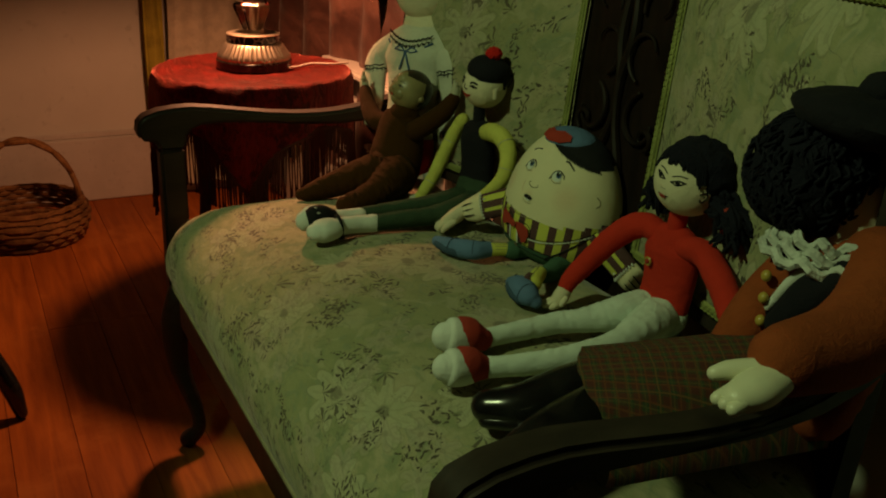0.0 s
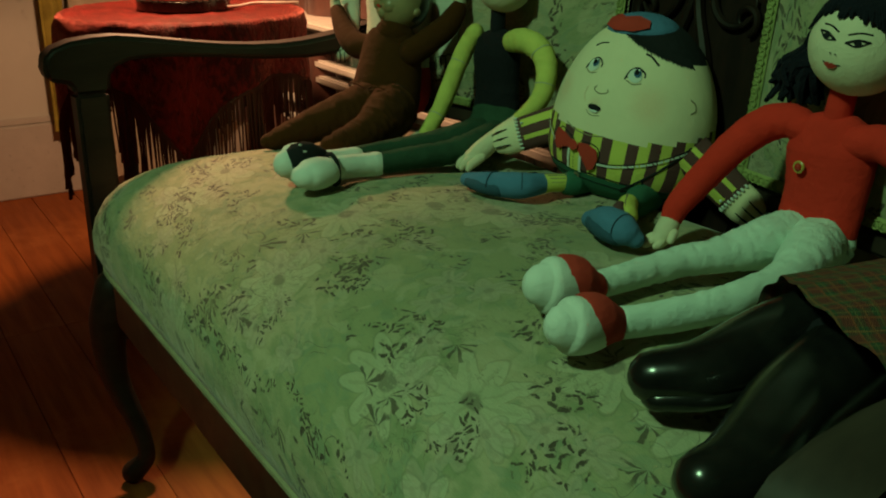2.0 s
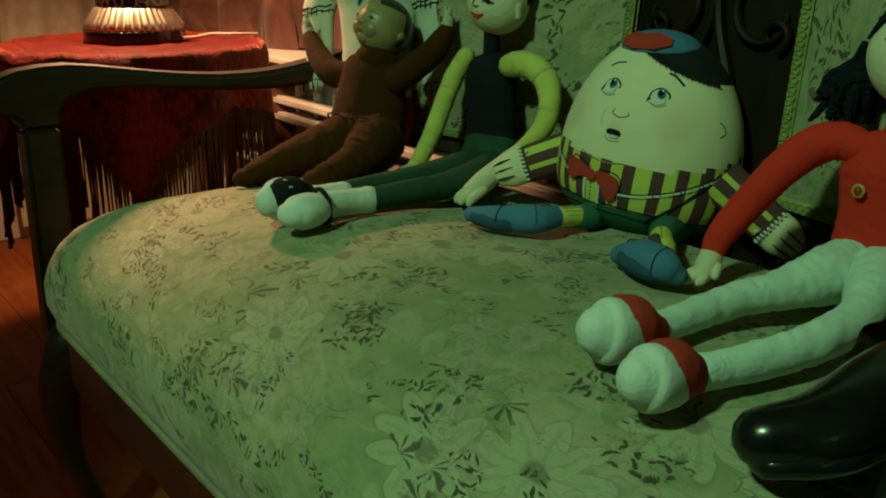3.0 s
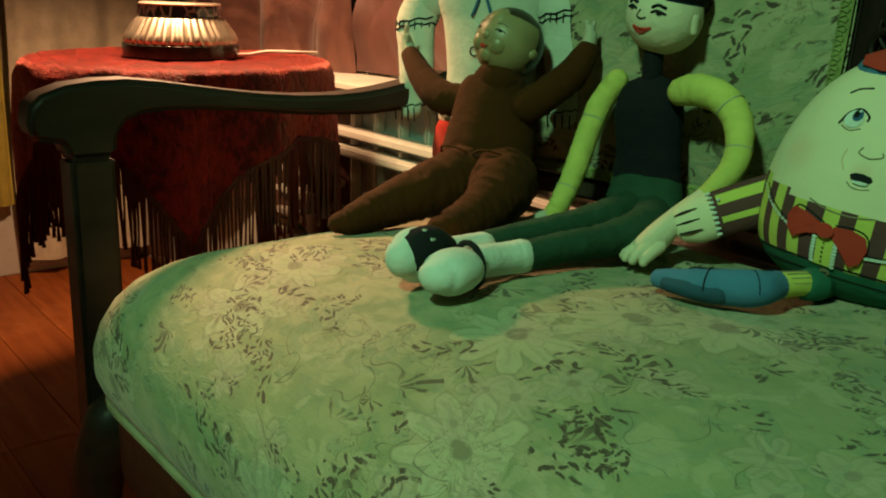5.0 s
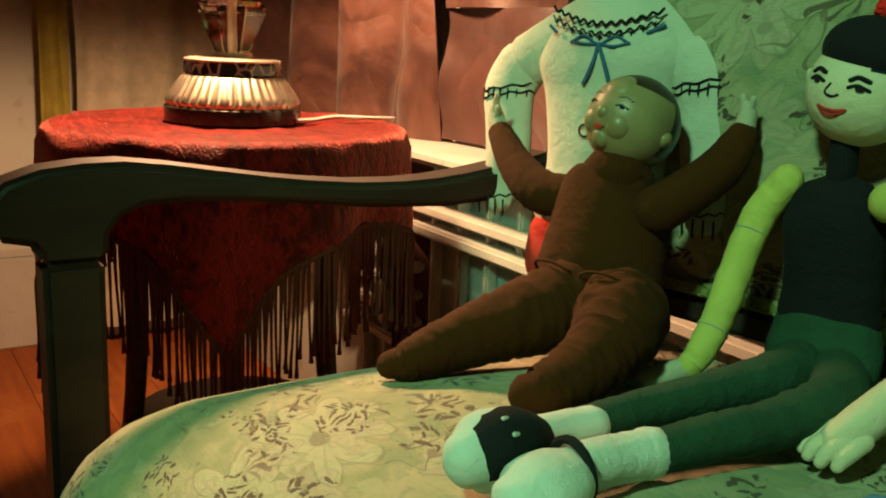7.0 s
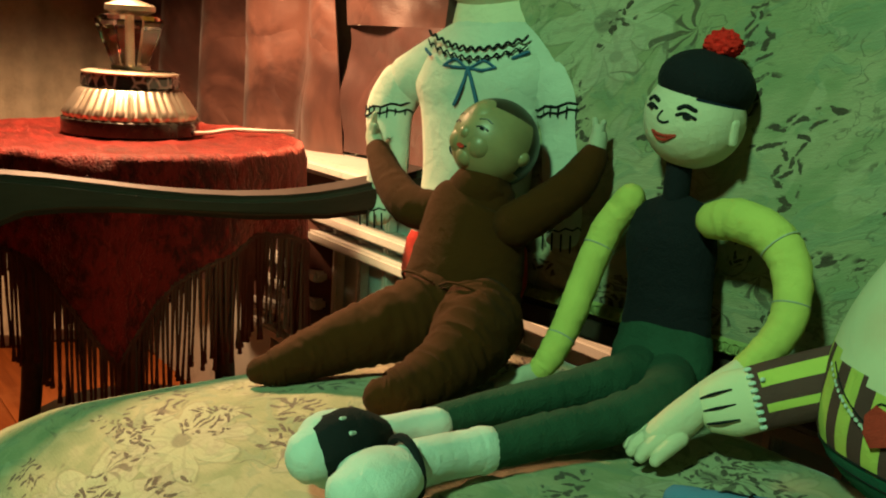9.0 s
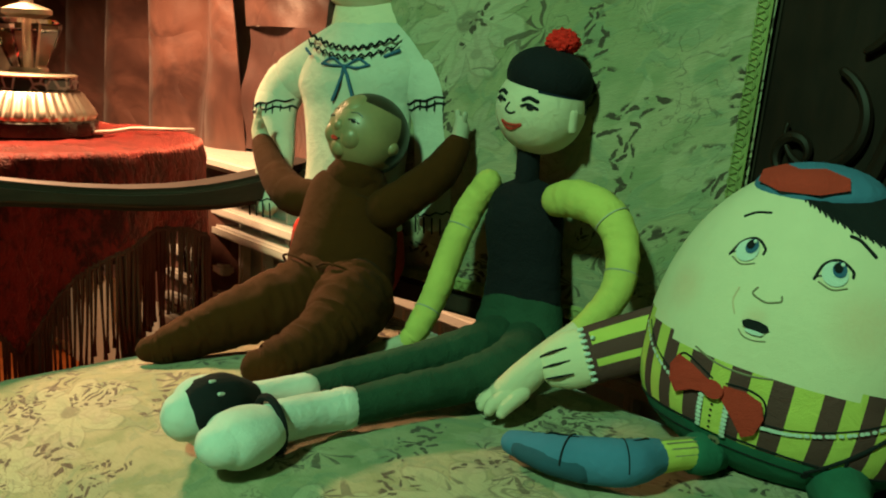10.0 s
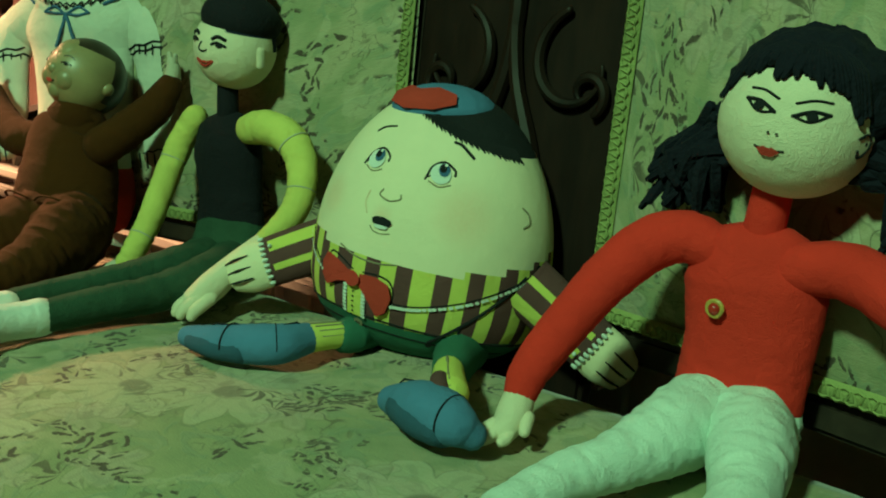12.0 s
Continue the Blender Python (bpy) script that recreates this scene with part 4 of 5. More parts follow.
# printed features
for a0, s in ((-19, -1), (19, 1)):
    egg.disc(bm, a0, 0.435, 5.4, 0.066, WHITE, 0.0010, 22)
    egg.disc(bm, a0 + 1.5, 0.462, 3.0, 0.042, IRIS, 0.0016, 18)
    egg.disc(bm, a0 + 0.8, 0.470, 1.9, 0.027, INK, 0.0022, 16)
    egg.disc(bm, a0 + 2.2, 0.492, 0.8, 0.011, WHITE, 0.0027, 10)
    egg.line(bm, [(a0 - 7.5, 0.385), (a0 - 5, 0.475), (a0 + 1, 0.515), (a0 + 7, 0.475), (a0 + 7.5, 0.44)], 0.0009, INK)
    egg.line(bm, [(a0 - 5.5, 0.375), (a0, 0.350), (a0 + 5.5, 0.375)], 0.0006, GREY)
    egg.line(bm, [(a0 - 4.5, 0.415), (a0 - 7.5, 0.395)], 0.0006, INK)
egg.line(bm, [(-33, 0.615), (-28, 0.655), (-20, 0.675)], 0.0009, INK)
egg.line(bm, [(24, 0.655), (29, 0.640), (36, 0.575)], 0.0012, INK)
egg.line(bm, [(-8, 0.25), (-9, 0.215), (-6.5, 0.195), (-3, 0.185), (0, 0.197), (2.4, 0.215), (2, 0.24)], 0.0007, GREY)
egg.line(bm, [(-15, 0.22), (-15.5, 0.14), (-13, 0.07)], 0.0006, BLUSH)
egg.patch(bm, [(-9, 0.047), (-7, 0.068), (-3, 0.072), (0.5, 0.060), (1.6, 0.036), (0.2, 0.014), (-4, 0.008), (-8, 0.018)], INK, 0.0012)
egg.patch(bm, [(-7, 0.012), (-3, 0.016), (0.2, 0.012), (-0.8, -0.006), (-4, -0.011), (-6.6, -0.004)], WHITE, 0.0018)
egg.line(bm, [(-9.5, -0.01), (-7, -0.040), (-3, -0.045), (1, -0.030)], 0.0005, GREY)
egg.line(bm, [(-24, -0.20), (-14, -0.245), (-2, -0.250), (7, -0.225)], 0.0007, GREY)
egg.line(bm, [(66, 0.30), (70, 0.26), (70, 0.20), (66, 0.17)], 0.0008, GREY)
for k in range(64):
    a = -14 + 1.35 * k
    h = 0.84 - 0.22 * max(0.0, math.sin(radians(a + 12)))
    reach = 0.020 + 0.022 * ((k * 37) % 11) / 11
    egg.line(bm, [(a - 1.5, h + 0.05), (a, h), (a + 1.8, h - reach)], 0.0007, INK, 2)
# bow tie, shirt front, scalloped watch chain, trouser waistband with its button, seams
LEFT_BOW = [(-14, -0.34), (-22, -0.29), (-29, -0.27), (-32, -0.35), (-31, -0.44), (-27, -0.50), (-20, -0.44), (-14, -0.42)]
RIGHT_BOW = [(-8, -0.34), (0, -0.33), (6, -0.36), (8, -0.45), (6, -0.56), (2, -0.60), (-3, -0.50), (-8, -0.42)]
for wing in (LEFT_BOW, RIGHT_BOW):
    egg.patch(bm, wing, RED, 0.004)
    egg.line(bm, [(a, b) for a, b in wing], 0.0007, INK)
egg.disc(bm, -11, -0.375, 4.2, 0.055, RED, 0.0065)
egg.line(bm, [(-20, -0.36), (-15, -0.375)], 0.0008, INK)
egg.line(bm, [(-2, -0.40), (-7, -0.385)], 0.0008, INK)
egg.patch(bm, [(-15, -0.44), (-7, -0.44), (-6, -0.655), (-15, -0.655)], LIME, 0.0018)
for edge, shift in ((-16, 0.0), (-5.5, 0.012)):
    for k in range(8):
        egg.disc(bm, edge, -0.455 - 0.026 * k - shift, 1.3, 0.013, WHITE, 0.0022, 8)
for k in range(5):
    egg.disc(bm, -11, -0.48 - 0.036 * k, 0.6, 0.008, INK, 0.0026, 8)


def chain(points, count):
    """Small white scallops along a curve, with a dark cord above them."""
    path = smooth_path(points, 24)
    egg.line(bm, points, 0.0006, INK, 10)
    for k in range(count):
        a, b = path[int(k * (len(path) - 1) / (count - 1))]
        egg.disc(bm, a, b - 0.012, 1.1, 0.012, WHITE, 0.0020, 8)


chain([(8, -0.50), (20, -0.475), (40, -0.38), (60, -0.25), (78, -0.13)], 38)
chain([(-32, -0.42), (-46, -0.33), (-60, -0.20)], 14)
egg.disc(bm, 78, -0.10, 2.4, 0.028, INK, 0.002)
egg.line(bm, [(70, -0.17), (48, -0.46), (28, -0.72)], 0.0014, INK)
egg.line(bm, [(40, -0.58), (42, -0.70), (44, -0.77)], 0.0012, INK)
egg.disc(bm, 28, -0.73, 1.6, 0.022, INK, 0.002)
egg.disc(bm, 44, -0.78, 1.6, 0.022, INK, 0.002)
egg.line(bm, [(a, -0.70 + 0.05 * math.cos(radians(a))) for a in range(-90, 91, 15)], 0.0008, INK, 3)
egg.line(bm, [(a, -0.78 + 0.05 * math.cos(radians(a))) for a in range(-75, 76, 15)], 0.0006, INK, 3)
egg.disc(bm, -9, -0.705, 2.6, 0.030, GREY, 0.0015)
for da in (-1, 1):
    egg.disc(bm, -9 + 0.7 * da, -0.705, 0.5, 0.007, INK, 0.0022, 8)
# arms: striped sleeves, plum cuffs, pale gloved hands
for pts, seed in (([(-1.170, 0.750, 0.598), (-1.196, 0.723, 0.585), (-1.214, 0.702, 0.575)], 1), ([(-1.008, 0.768, 0.590), (-0.981, 0.780, 0.567), (-0.961, 0.789, 0.550)], 2)):
    p0, p1, p2 = (np.array(p) for p in pts)
    along = unit(p2 - p0)
    face = unit(np.array((0.25, -0.95, 0.2)) - along * along.dot((0.25, -0.95, 0.2)))
    across = np.cross(along, face)
    n_rows, seg = 10, 24
    ringset = []
    for j in range(n_rows + 1):
        c = p0 + (p2 - p0) * j / n_rows + (p1 - (p0 + p2) / 2) * 4 * (j / n_rows) * (1 - j / n_rows)
        w = 0.0225 - 0.002 * j / n_rows
        ringset.append([bm.verts.new(c + w * (math.cos(2 * math.pi * i / seg) * across + 0.62 * math.sin(2 * math.pi * i / seg) * face)) for i in range(seg)])
    for j, (ra, rb) in enumerate(zip(ringset, ringset[1:])):
        for i in range(seg):
            stripe = int((math.cos(2 * math.pi * (i + 0.5) / seg) + 1) / 0.42)
            bm.faces.new((ra[i], ra[(i + 1) % seg], rb[(i + 1) % seg], rb[i])).material_index = PLUM if (stripe % 2 == 0 or j > 8) else LIME
    tip = p2 + along * 0.026
    tube(bm, [p2 - along * 0.004, p2 + along * 0.014, tip], [0.0200, 0.0205, 0.0165], SKIN, 18, flat=face, squash=0.55)
    for k in (-0.50, -0.05, 0.40):
        tube(bm, [p2 + along * 0.013 + across * 0.021 * k + face * 0.0112, p2 + along * 0.024 + across * 0.020 * k + face * 0.0102, tip + along * 0.006 + across * 0.018 * k + face * 0.0066], [0.0005, 0.0010, 0.0007], INK, 5)
    for k in range(9):
        v = -1 + 2 * (k + 0.5) / 9
        edge = p2 + across * 0.0205 * v + face * 0.0128 * math.sqrt(1 - v * v * 0.9)
        tube(bm, [edge - along * 0.001, edge + along * 0.001], 0.0015, WHITE, 6, steps=1)
    tube(bm, [p2 - along * 0.007 + across * 0.010 + face * 0.0118, p2 - along * 0.0065 + across * 0.010 + face * 0.0128], 0.0017, WHITE, 6)
# trouser legs, ribbed yellow socks, blue shoes with dark panels and stitched seams
tube(bm, [(-1.130, 0.745, 0.536), (-1.112, 0.710, 0.541), (-1.110, 0.692, 0.542)], [0.022, 0.015, 0.013], TROU, 14, wrinkle=0.14)
tube(bm, [(-1.045, 0.745, 0.536), (-1.010, 0.692, 0.542), (-0.990, 0.668, 0.551)], [0.020, 0.0125, 0.0100], TROU, 14, wrinkle=0.14)
tube(bm, [(-1.109, 0.695, 0.543), (-1.115, 0.676, 0.544), (-1.120, 0.662, 0.544)], [0.0098, 0.0100, 0.0108], LIME, 16)
tube(bm, [(-0.990, 0.666, 0.555), (-0.979, 0.653, 0.555), (-0.968, 0.642, 0.553)], [0.0098, 0.0108, 0.0118], LIME, 16)
for k in range(7):
    a = math.pi * (0.1 + 0.8 * k / 6)
    rim = np.array((math.cos(a), 0.25 * math.cos(a), math.sin(a)))
    tube(bm, [np.array((-1.110, 0.692, 0.543)) + rim * 0.0103, np.array((-1.119, 0.664, 0.544)) + rim * 0.0110], 0.0006, GREY, 4, steps=1)
    rim = np.array((0.75 * math.cos(a), -0.65 * math.cos(a) - 0.2, math.sin(a)))
    tube(bm, [np.array((-0.988, 0.664, 0.556)) + rim * 0.0101, np.array((-0.970, 0.644, 0.5535)) + rim * 0.0118], 0.0006, GREY, 4, steps=1)
L = [(-1.121, 0.662, 0.544), (-1.126, 0.638, 0.544), (-1.153, 0.620, 0.542), (-1.194, 0.613, 0.538)]
R = [(-1.008, 0.635, 0.539), (-0.976, 0.628, 0.546), (-0.951, 0.624, 0.546), (-0.940, 0.629, 0.540)]
tube(bm, L, [0.0120, 0.0152, 0.0142, 0.0085], BLUE, 24, flat=(0, 0, 1), squash=0.95, wrinkle=0.03, steps=10)
tube(bm, R, [0.0100, 0.0170, 0.0158, 0.0095], BLUE, 24, flat=(0, 0, 1), squash=0.95, wrinkle=0.03, steps=10)
tube(bm, [(-1.142, 0.623, 0.5410), (-1.162, 0.6165, 0.5395), (-1.184, 0.6125, 0.5380)], [0.0146, 0.0136, 0.0098], DARK, 20, flat=(0, 0, 1), squash=0.80)
tube(bm, [(-0.990, 0.6290, 0.5420), (-0.972, 0.6245, 0.5430), (-0.955, 0.6215, 0.5425)], [0.0146, 0.0168, 0.0152], DARK, 20, flat=(0, 0, 1), squash=0.80)
tube(bm, [(-0.975, 0.640, 0.560), (-0.968, 0.632, 0.5585)], 0.0062, PLUM, 10)
for foot, width in ((L, 0.0150), (R, 0.0165)):
    path = smooth_path(foot, 6)
    tube(bm, [p + np.array((0, 0, width * 0.92 * (0.72 if k < 2 or k > len(path) - 5 else 0.98))) for k, p in enumerate(path)][1:-2], 0.0007, INK, 5, steps=1)
    for k in (6, 12):
        d = unit(path[k + 1] - path[k - 1])
        w = unit(np.cross(d, (0, 0, 1.0)))
        tube(bm, [path[k] + w * width * math.cos(a) + np.array((0, 0, width * 0.95 * math.sin(a))) for a in [math.pi * i / 10 for i in range(11)]], 0.0006, INK, 4, steps=1)
doll("egg_doll", bm, K, "egg-shaped printed cloth doll in a lime and plum striped jacket")

# -- doll in a black vest with yellow sleeves and green trousers
K = ["cream", "black_felt", "yellow", "green_felt", "white_cloth", "red_pom", "ink", "red_ink", "navy_felt", "grey_cloth"]
SKIN, VEST, YEL, GREEN, WHITE, POM, INK, RED, NAVY, GREYC = range(10)
bm = bmesh.new()
head = Ball((-1.336, 0.763, 0.7385), (0.0372, 0.036, 0.0365), (0.11, -0.98, 0.06), 9)


def cap_line(a, b):
    return NAVY if b > 0.50 - 0.12 * math.sin(radians(a)) - (0.25 if abs(a) > 110 else 0) else SKIN


head.skin(bm, cap_line, 40, 30)
hat = Ball((-1.332, 0.767, 0.7630), (0.0352, 0.0358, 0.0250), (0.11, -0.98, 0.06), 11)
hat.skin(bm, lambda a, b: VEST, 32, 20)
pom = Ball((-1.325, 0.771, 0.7915), (0.0138, 0.0130, 0.0105), (0.22, -0.96, 0.0))
pom.skin(bm, lambda a, b: POM, 48, 28, 0.003)
for a, s in ((-26, -1), (22, 1)):
    head.line(bm, [(a - 10, 0.20), (a - 3, 0.27), (a + 8, 0.23)], 0.0017, INK)
    head.line(bm, [(a - 10, 0.07), (a - 2, 0.13), (a + 10, 0.08)], 0.0013, INK)
    head.disc(bm, a + 1, 0.07, 4.5, 0.045, INK, 0.0012)
    ear = head.at(84 * s, -0.05)
    tube(bm, [ear + np.array((0, 0, 0.007)), ear - np.array((0, 0, 0.007))], 0.0047, SKIN, 10, flat=(1, 0, 0), squash=0.55)
head.line(bm, [(-7, 0.06), (-11, -0.10), (-3, -0.15), (4, -0.10)], 0.0009, INK)
head.line(bm, [(-17, -0.36), (-8, -0.39), (4, -0.38), (15, -0.33)], 0.0012, RED)
head.line(bm, [(-17, -0.36), (-9, -0.47), (2, -0.47), (15, -0.33)], 0.0012, RED)
tube(bm, [(-1.341, 0.758, 0.712), (-1.340, 0.757, 0.672)], [0.0094, 0.0100], VEST, 14)
FL = (0.2, -0.97, 0.1)
tube(bm, [(-1.344, 0.757, 0.664), (-1.340, 0.756, 0.648), (-1.335, 0.755, 0.612), (-1.333, 0.754, 0.580)], [0.0310, 0.0362, 0.0342, 0.0362], VEST, 28, flat=FL, squash=0.56, wrinkle=0.03, steps=10)
tube(bm, [(-1.333, 0.754, 0.579), (-1.330, 0.749, 0.560), (-1.326, 0.742, 0.546)], [0.0368, 0.0405, 0.0395], GREEN, 28, flat=FL, squash=0.60, wrinkle=0.03)
# sleeves, stuffed tight and stitched across at the joints
SLEEVE_A = [(-1.374, 0.746, 0.674), (-1.386, 0.738, 0.650), (-1.387, 0.725, 0.625), (-1.380, 0.700, 0.584), (-1.376, 0.680, 0.558), (-1.378, 0.671, 0.546)]
SLEEVE_B = [(-1.296, 0.750, 0.671), (-1.280, 0.752, 0.674), (-1.257, 0.756, 0.669), (-1.239, 0.756, 0.654), (-1.228, 0.749, 0.634), (-1.224, 0.739, 0.614), (-1.227, 0.725, 0.598), (-1.231, 0.712, 0.588)]
tube(bm, SLEEVE_A, [0.0115, 0.0122, 0.0120, 0.0114, 0.0105, 0.0090], YEL, 28, wrinkle=0.07, steps=14, seed=3)
tube(bm, SLEEVE_B, [0.0142, 0.0150, 0.0146, 0.0136, 0.0124, 0.0118, 0.0108, 0.0090], YEL, 28, wrinkle=0.07, steps=14, seed=4)
for path, spots in ((smooth_path(SLEEVE_A, 12), ((20, 0.0122), (42, 0.0114))), (smooth_path(SLEEVE_B, 12), ((30, 0.0146), (52, 0.0124)))):
    for k, r in spots:
        d = unit(path[k + 1] - path[k - 1])
        u = unit(np.cross(d, (0.2, -0.97, 0.1)))
        v = np.cross(d, u)
        tube(bm, [path[k] + r * (math.cos(a) * u + math.sin(a) * v) for a in [2 * math.pi * i / 18 for i in range(18)]], 0.0007, GREYC, 4, steps=1, closed=True)
tube(bm, [(-1.378, 0.671, 0.545), (-1.388, 0.661, 0.538), (-1.396, 0.650, 0.533)], [0.0082, 0.0084, 0.0060], GREYC, 14)
tube(bm, [(-1.231, 0.712, 0.588), (-1.239, 0.690, 0.572), (-1.243, 0.670, 0.556), (-1.250, 0.657, 0.545)], [0.0085, 0.0095, 0.0122, 0.0100], SKIN, 16)
for dx, dy in ((-0.011, 0.004), (-0.004, -0.002), (0.004, -0.004), (0.011, 0.000)):
    tube(bm, [(-1.247 + dx, 0.662 + dy, 0.548), (-1.252 + dx * 1.2, 0.650 + dy, 0.540), (-1.253 + dx * 1.2, 0.646 + dy, 0.535)], [0.0058, 0.0054, 0.0040], SKIN, 10)
# legs in felt, white boots with black trim
tube(bm, [(-1.335, 0.738, 0.550), (-1.322, 0.697, 0.553), (-1.331, 0.652, 0.547), (-1.337, 0.596, 0.544), (-1.338, 0.543, 0.542)], [0.021, 0.0185, 0.0150, 0.0128, 0.0115], GREEN, 24, wrinkle=0.08, steps=12, seed=5)
tube(bm, [(-1.310, 0.736, 0.550), (-1.276, 0.692, 0.555), (-1.279, 0.645, 0.547), (-1.285, 0.591, 0.545), (-1.289, 0.542, 0.543)], [0.021, 0.0180, 0.0155, 0.0138, 0.0122], GREEN, 24, wrinkle=0.08, steps=12, seed=6)
tube(bm, [(-1.336, 0.546, 0.542), (-1.338, 0.520, 0.542), (-1.334, 0.492, 0.544)], [0.0120, 0.0118, 0.0122], WHITE, 18, wrinkle=0.04)
tube(bm, [(-1.290, 0.546, 0.543), (-1.291, 0.520, 0.544), (-1.288, 0.494, 0.546)], [0.0140, 0.0138, 0.0140], WHITE, 18, wrinkle=0.04)
tube(bm, [(-1.290, 0.549, 0.543), (-1.290, 0.544, 0.543)], [0.0146, 0.0146], WHITE, 18)
tube(bm, [(-1.328, 0.486, 0.545), (-1.322, 0.468, 0.549), (-1.318, 0.454, 0.551), (-1.316, 0.446, 0.551)], [0.0165, 0.0222, 0.0220, 0.0165], WHITE, 24, flat=(1, 0, 0), squash=0.92)
tube(bm, [(-1.286, 0.490, 0.545), (-1.281, 0.474, 0.546), (-1.276, 0.457, 0.546), (-1.274, 0.448, 0.546)], [0.0155, 0.0212, 0.0214, 0.0165], WHITE, 24, flat=(0, 0, 1), squash=0.82)
tube(bm, [(-1.322, 0.486, 0.5475), (-1.3165, 0.470, 0.5525), (-1.313, 0.4590, 0.5555)], [0.0180, 0.0214, 0.0196], INK, 24, flat=(1, 0, 0), squash=0.90)
tube(bm, [(-1.3085, 0.462, 0.5725), (-1.3075, 0.459, 0.5732)], 0.0014, WHITE, 8)
tube(bm, [(-1.301, 0.464, 0.5665), (-1.300, 0.461, 0.5672)], 0.0014, WHITE, 8)
tube(bm, [(-1.2855 + 0.0168 * math.cos(k * math.pi / 10), 0.489 - 0.0015 * math.sin(k * math.pi / 10), 0.5462 + 0.0180 * math.sin(k * math.pi / 10)) for k in range(20)], 0.0026, INK, 6, steps=1, closed=True)
doll("felt_cap_doll", bm, K, "cloth doll with pompom cap, black vest, yellow sleeves, green trousers")

# -- brown stockinette doll with a painted head
K = ["brown_stocking", "composition", "painted_hair", "ink", "red_ink", "grey_cloth"]
BROWN, FACE, HAIR, INK, RED, HAND = range(6)
bm = bmesh.new()
BF = (0.12, -0.88, 0.42)
head = Ball((-1.490, 0.704, 0.7025), (0.0352, 0.0385, 0.0370), BF, 6)
head.skin(bm, lambda a, b: HAIR if (b > 0.60 or (abs(a) > 92 and b > -0.50) or abs(a) > 112) else FACE, 96, 64)
# nose, cheeks, chin and an ear
for a, b, r, k in ((0, -0.16, 0.0060, 0.55), (-26, -0.34, 0.0125, 0.80), (26, -0.34, 0.0125, 0.80), (0, -0.66, 0.0100, 0.72), (0, 0.40, 0.0190, 0.92), (94, -0.15, 0.0065, 0.45), (-94, -0.15, 0.0065, 0.45)):
    lump = Ball(head.at(a, b, -r * k), (r, r, r), BF)
    lump.skin(bm, lambda a, b: FACE, 24, 16)
head.disc(bm, 0, -0.46, 8, 0.045, RED, 0.0016)
head.line(bm, [(-9, -0.45), (0, -0.47), (9, -0.45)], 0.0007, INK)
for a in (-24, 24):
    head.line(bm, [(a - 9, 0.20), (a, 0.245), (a + 9, 0.20)], 0.0006, HAIR)
    head.line(bm, [(a - 8, 0.02), (a - 1, 0.065), (a + 8, 0.02)], 0.0008, HAIR)
    head.disc(bm, a, 0.015, 3.2, 0.035, INK, 0.0010)
tube(bm, [(-1.489, 0.698, 0.680), (-1.488, 0.690, 0.664)], [0.020, 0.027], BROWN, 16)
BFL = (0.5, -0.86, 0.2)
tube(bm, [(-1.488, 0.691, 0.661), (-1.489, 0.685, 0.646), (-1.482, 0.678, 0.617), (-1.478, 0.670, 0.587), (-1.471, 0.664, 0.564), (-1.466, 0.660, 0.552)], [0.0300, 0.0405, 0.0468, 0.0500, 0.0485, 0.0440], BROWN, 36, flat=BFL, squash=0.76, wrinkle=0.02, steps=14)
tube(bm, [(-1.515, 0.672, 0.642), (-1.545, 0.660, 0.643), (-1.582, 0.662, 0.659), (-1.615, 0.668, 0.681)], [0.0175, 0.0178, 0.0152, 0.0112], BROWN, 24, wrinkle=0.06, steps=12)
tube(bm, [(-1.617, 0.668, 0.683), (-1.626, 0.670, 0.694), (-1.628, 0.670, 0.702)], [0.0085, 0.0078, 0.0055], HAND, 12)
tube(bm, [(-1.627, 0.670, 0.698), (-1.626, 0.669, 0.709), (-1.623, 0.668, 0.714)], [0.0032, 0.0030, 0.0024], HAND, 8)
tube(bm, [(-1.621, 0.667, 0.696), (-1.617, 0.665, 0.704)], [0.0030, 0.0024], HAND, 8)
tube(bm, [(-1.444, 0.692, 0.643), (-1.430, 0.712, 0.660), (-1.424, 0.735, 0.678), (-1.424, 0.752, 0.698)], [0.0185, 0.0174, 0.0162, 0.0122], BROWN, 24, wrinkle=0.06, steps=12)
tube(bm, [(-1.424, 0.754, 0.702), (-1.425, 0.757, 0.714), (-1.426, 0.757, 0.720)], [0.0080, 0.0072, 0.0055], HAND, 12)
tube(bm, [(-1.428, 0.757, 0.718), (-1.431, 0.757, 0.728)], [0.0030, 0.0024], HAND, 8)
tube(bm, [(-1.423, 0.757, 0.718), (-1.421, 0.757, 0.727)], [0.0030, 0.0024], HAND, 8)
tube(bm, [(-1.474, 0.640, 0.570), (-1.480, 0.610, 0.562), (-1.490, 0.575, 0.551), (-1.499, 0.543, 0.540), (-1.500, 0.515, 0.533), (-1.504, 0.503, 0.531)], [0.0330, 0.0300, 0.0250, 0.0200, 0.0150, 0.0105], BROWN, 40, wrinkle=0.08, steps=14, seed=2)
tube(bm, [(-1.430, 0.652, 0.572), (-1.408, 0.628, 0.568), (-1.395, 0.600, 0.557), (-1.385, 0.567, 0.549), (-1.382, 0.544, 0.546), (-1.385, 0.537, 0.545)], [0.0340, 0.0310, 0.0250, 0.0208, 0.0180, 0.0140], BROWN, 40, wrinkle=0.09, steps=14, seed=8)
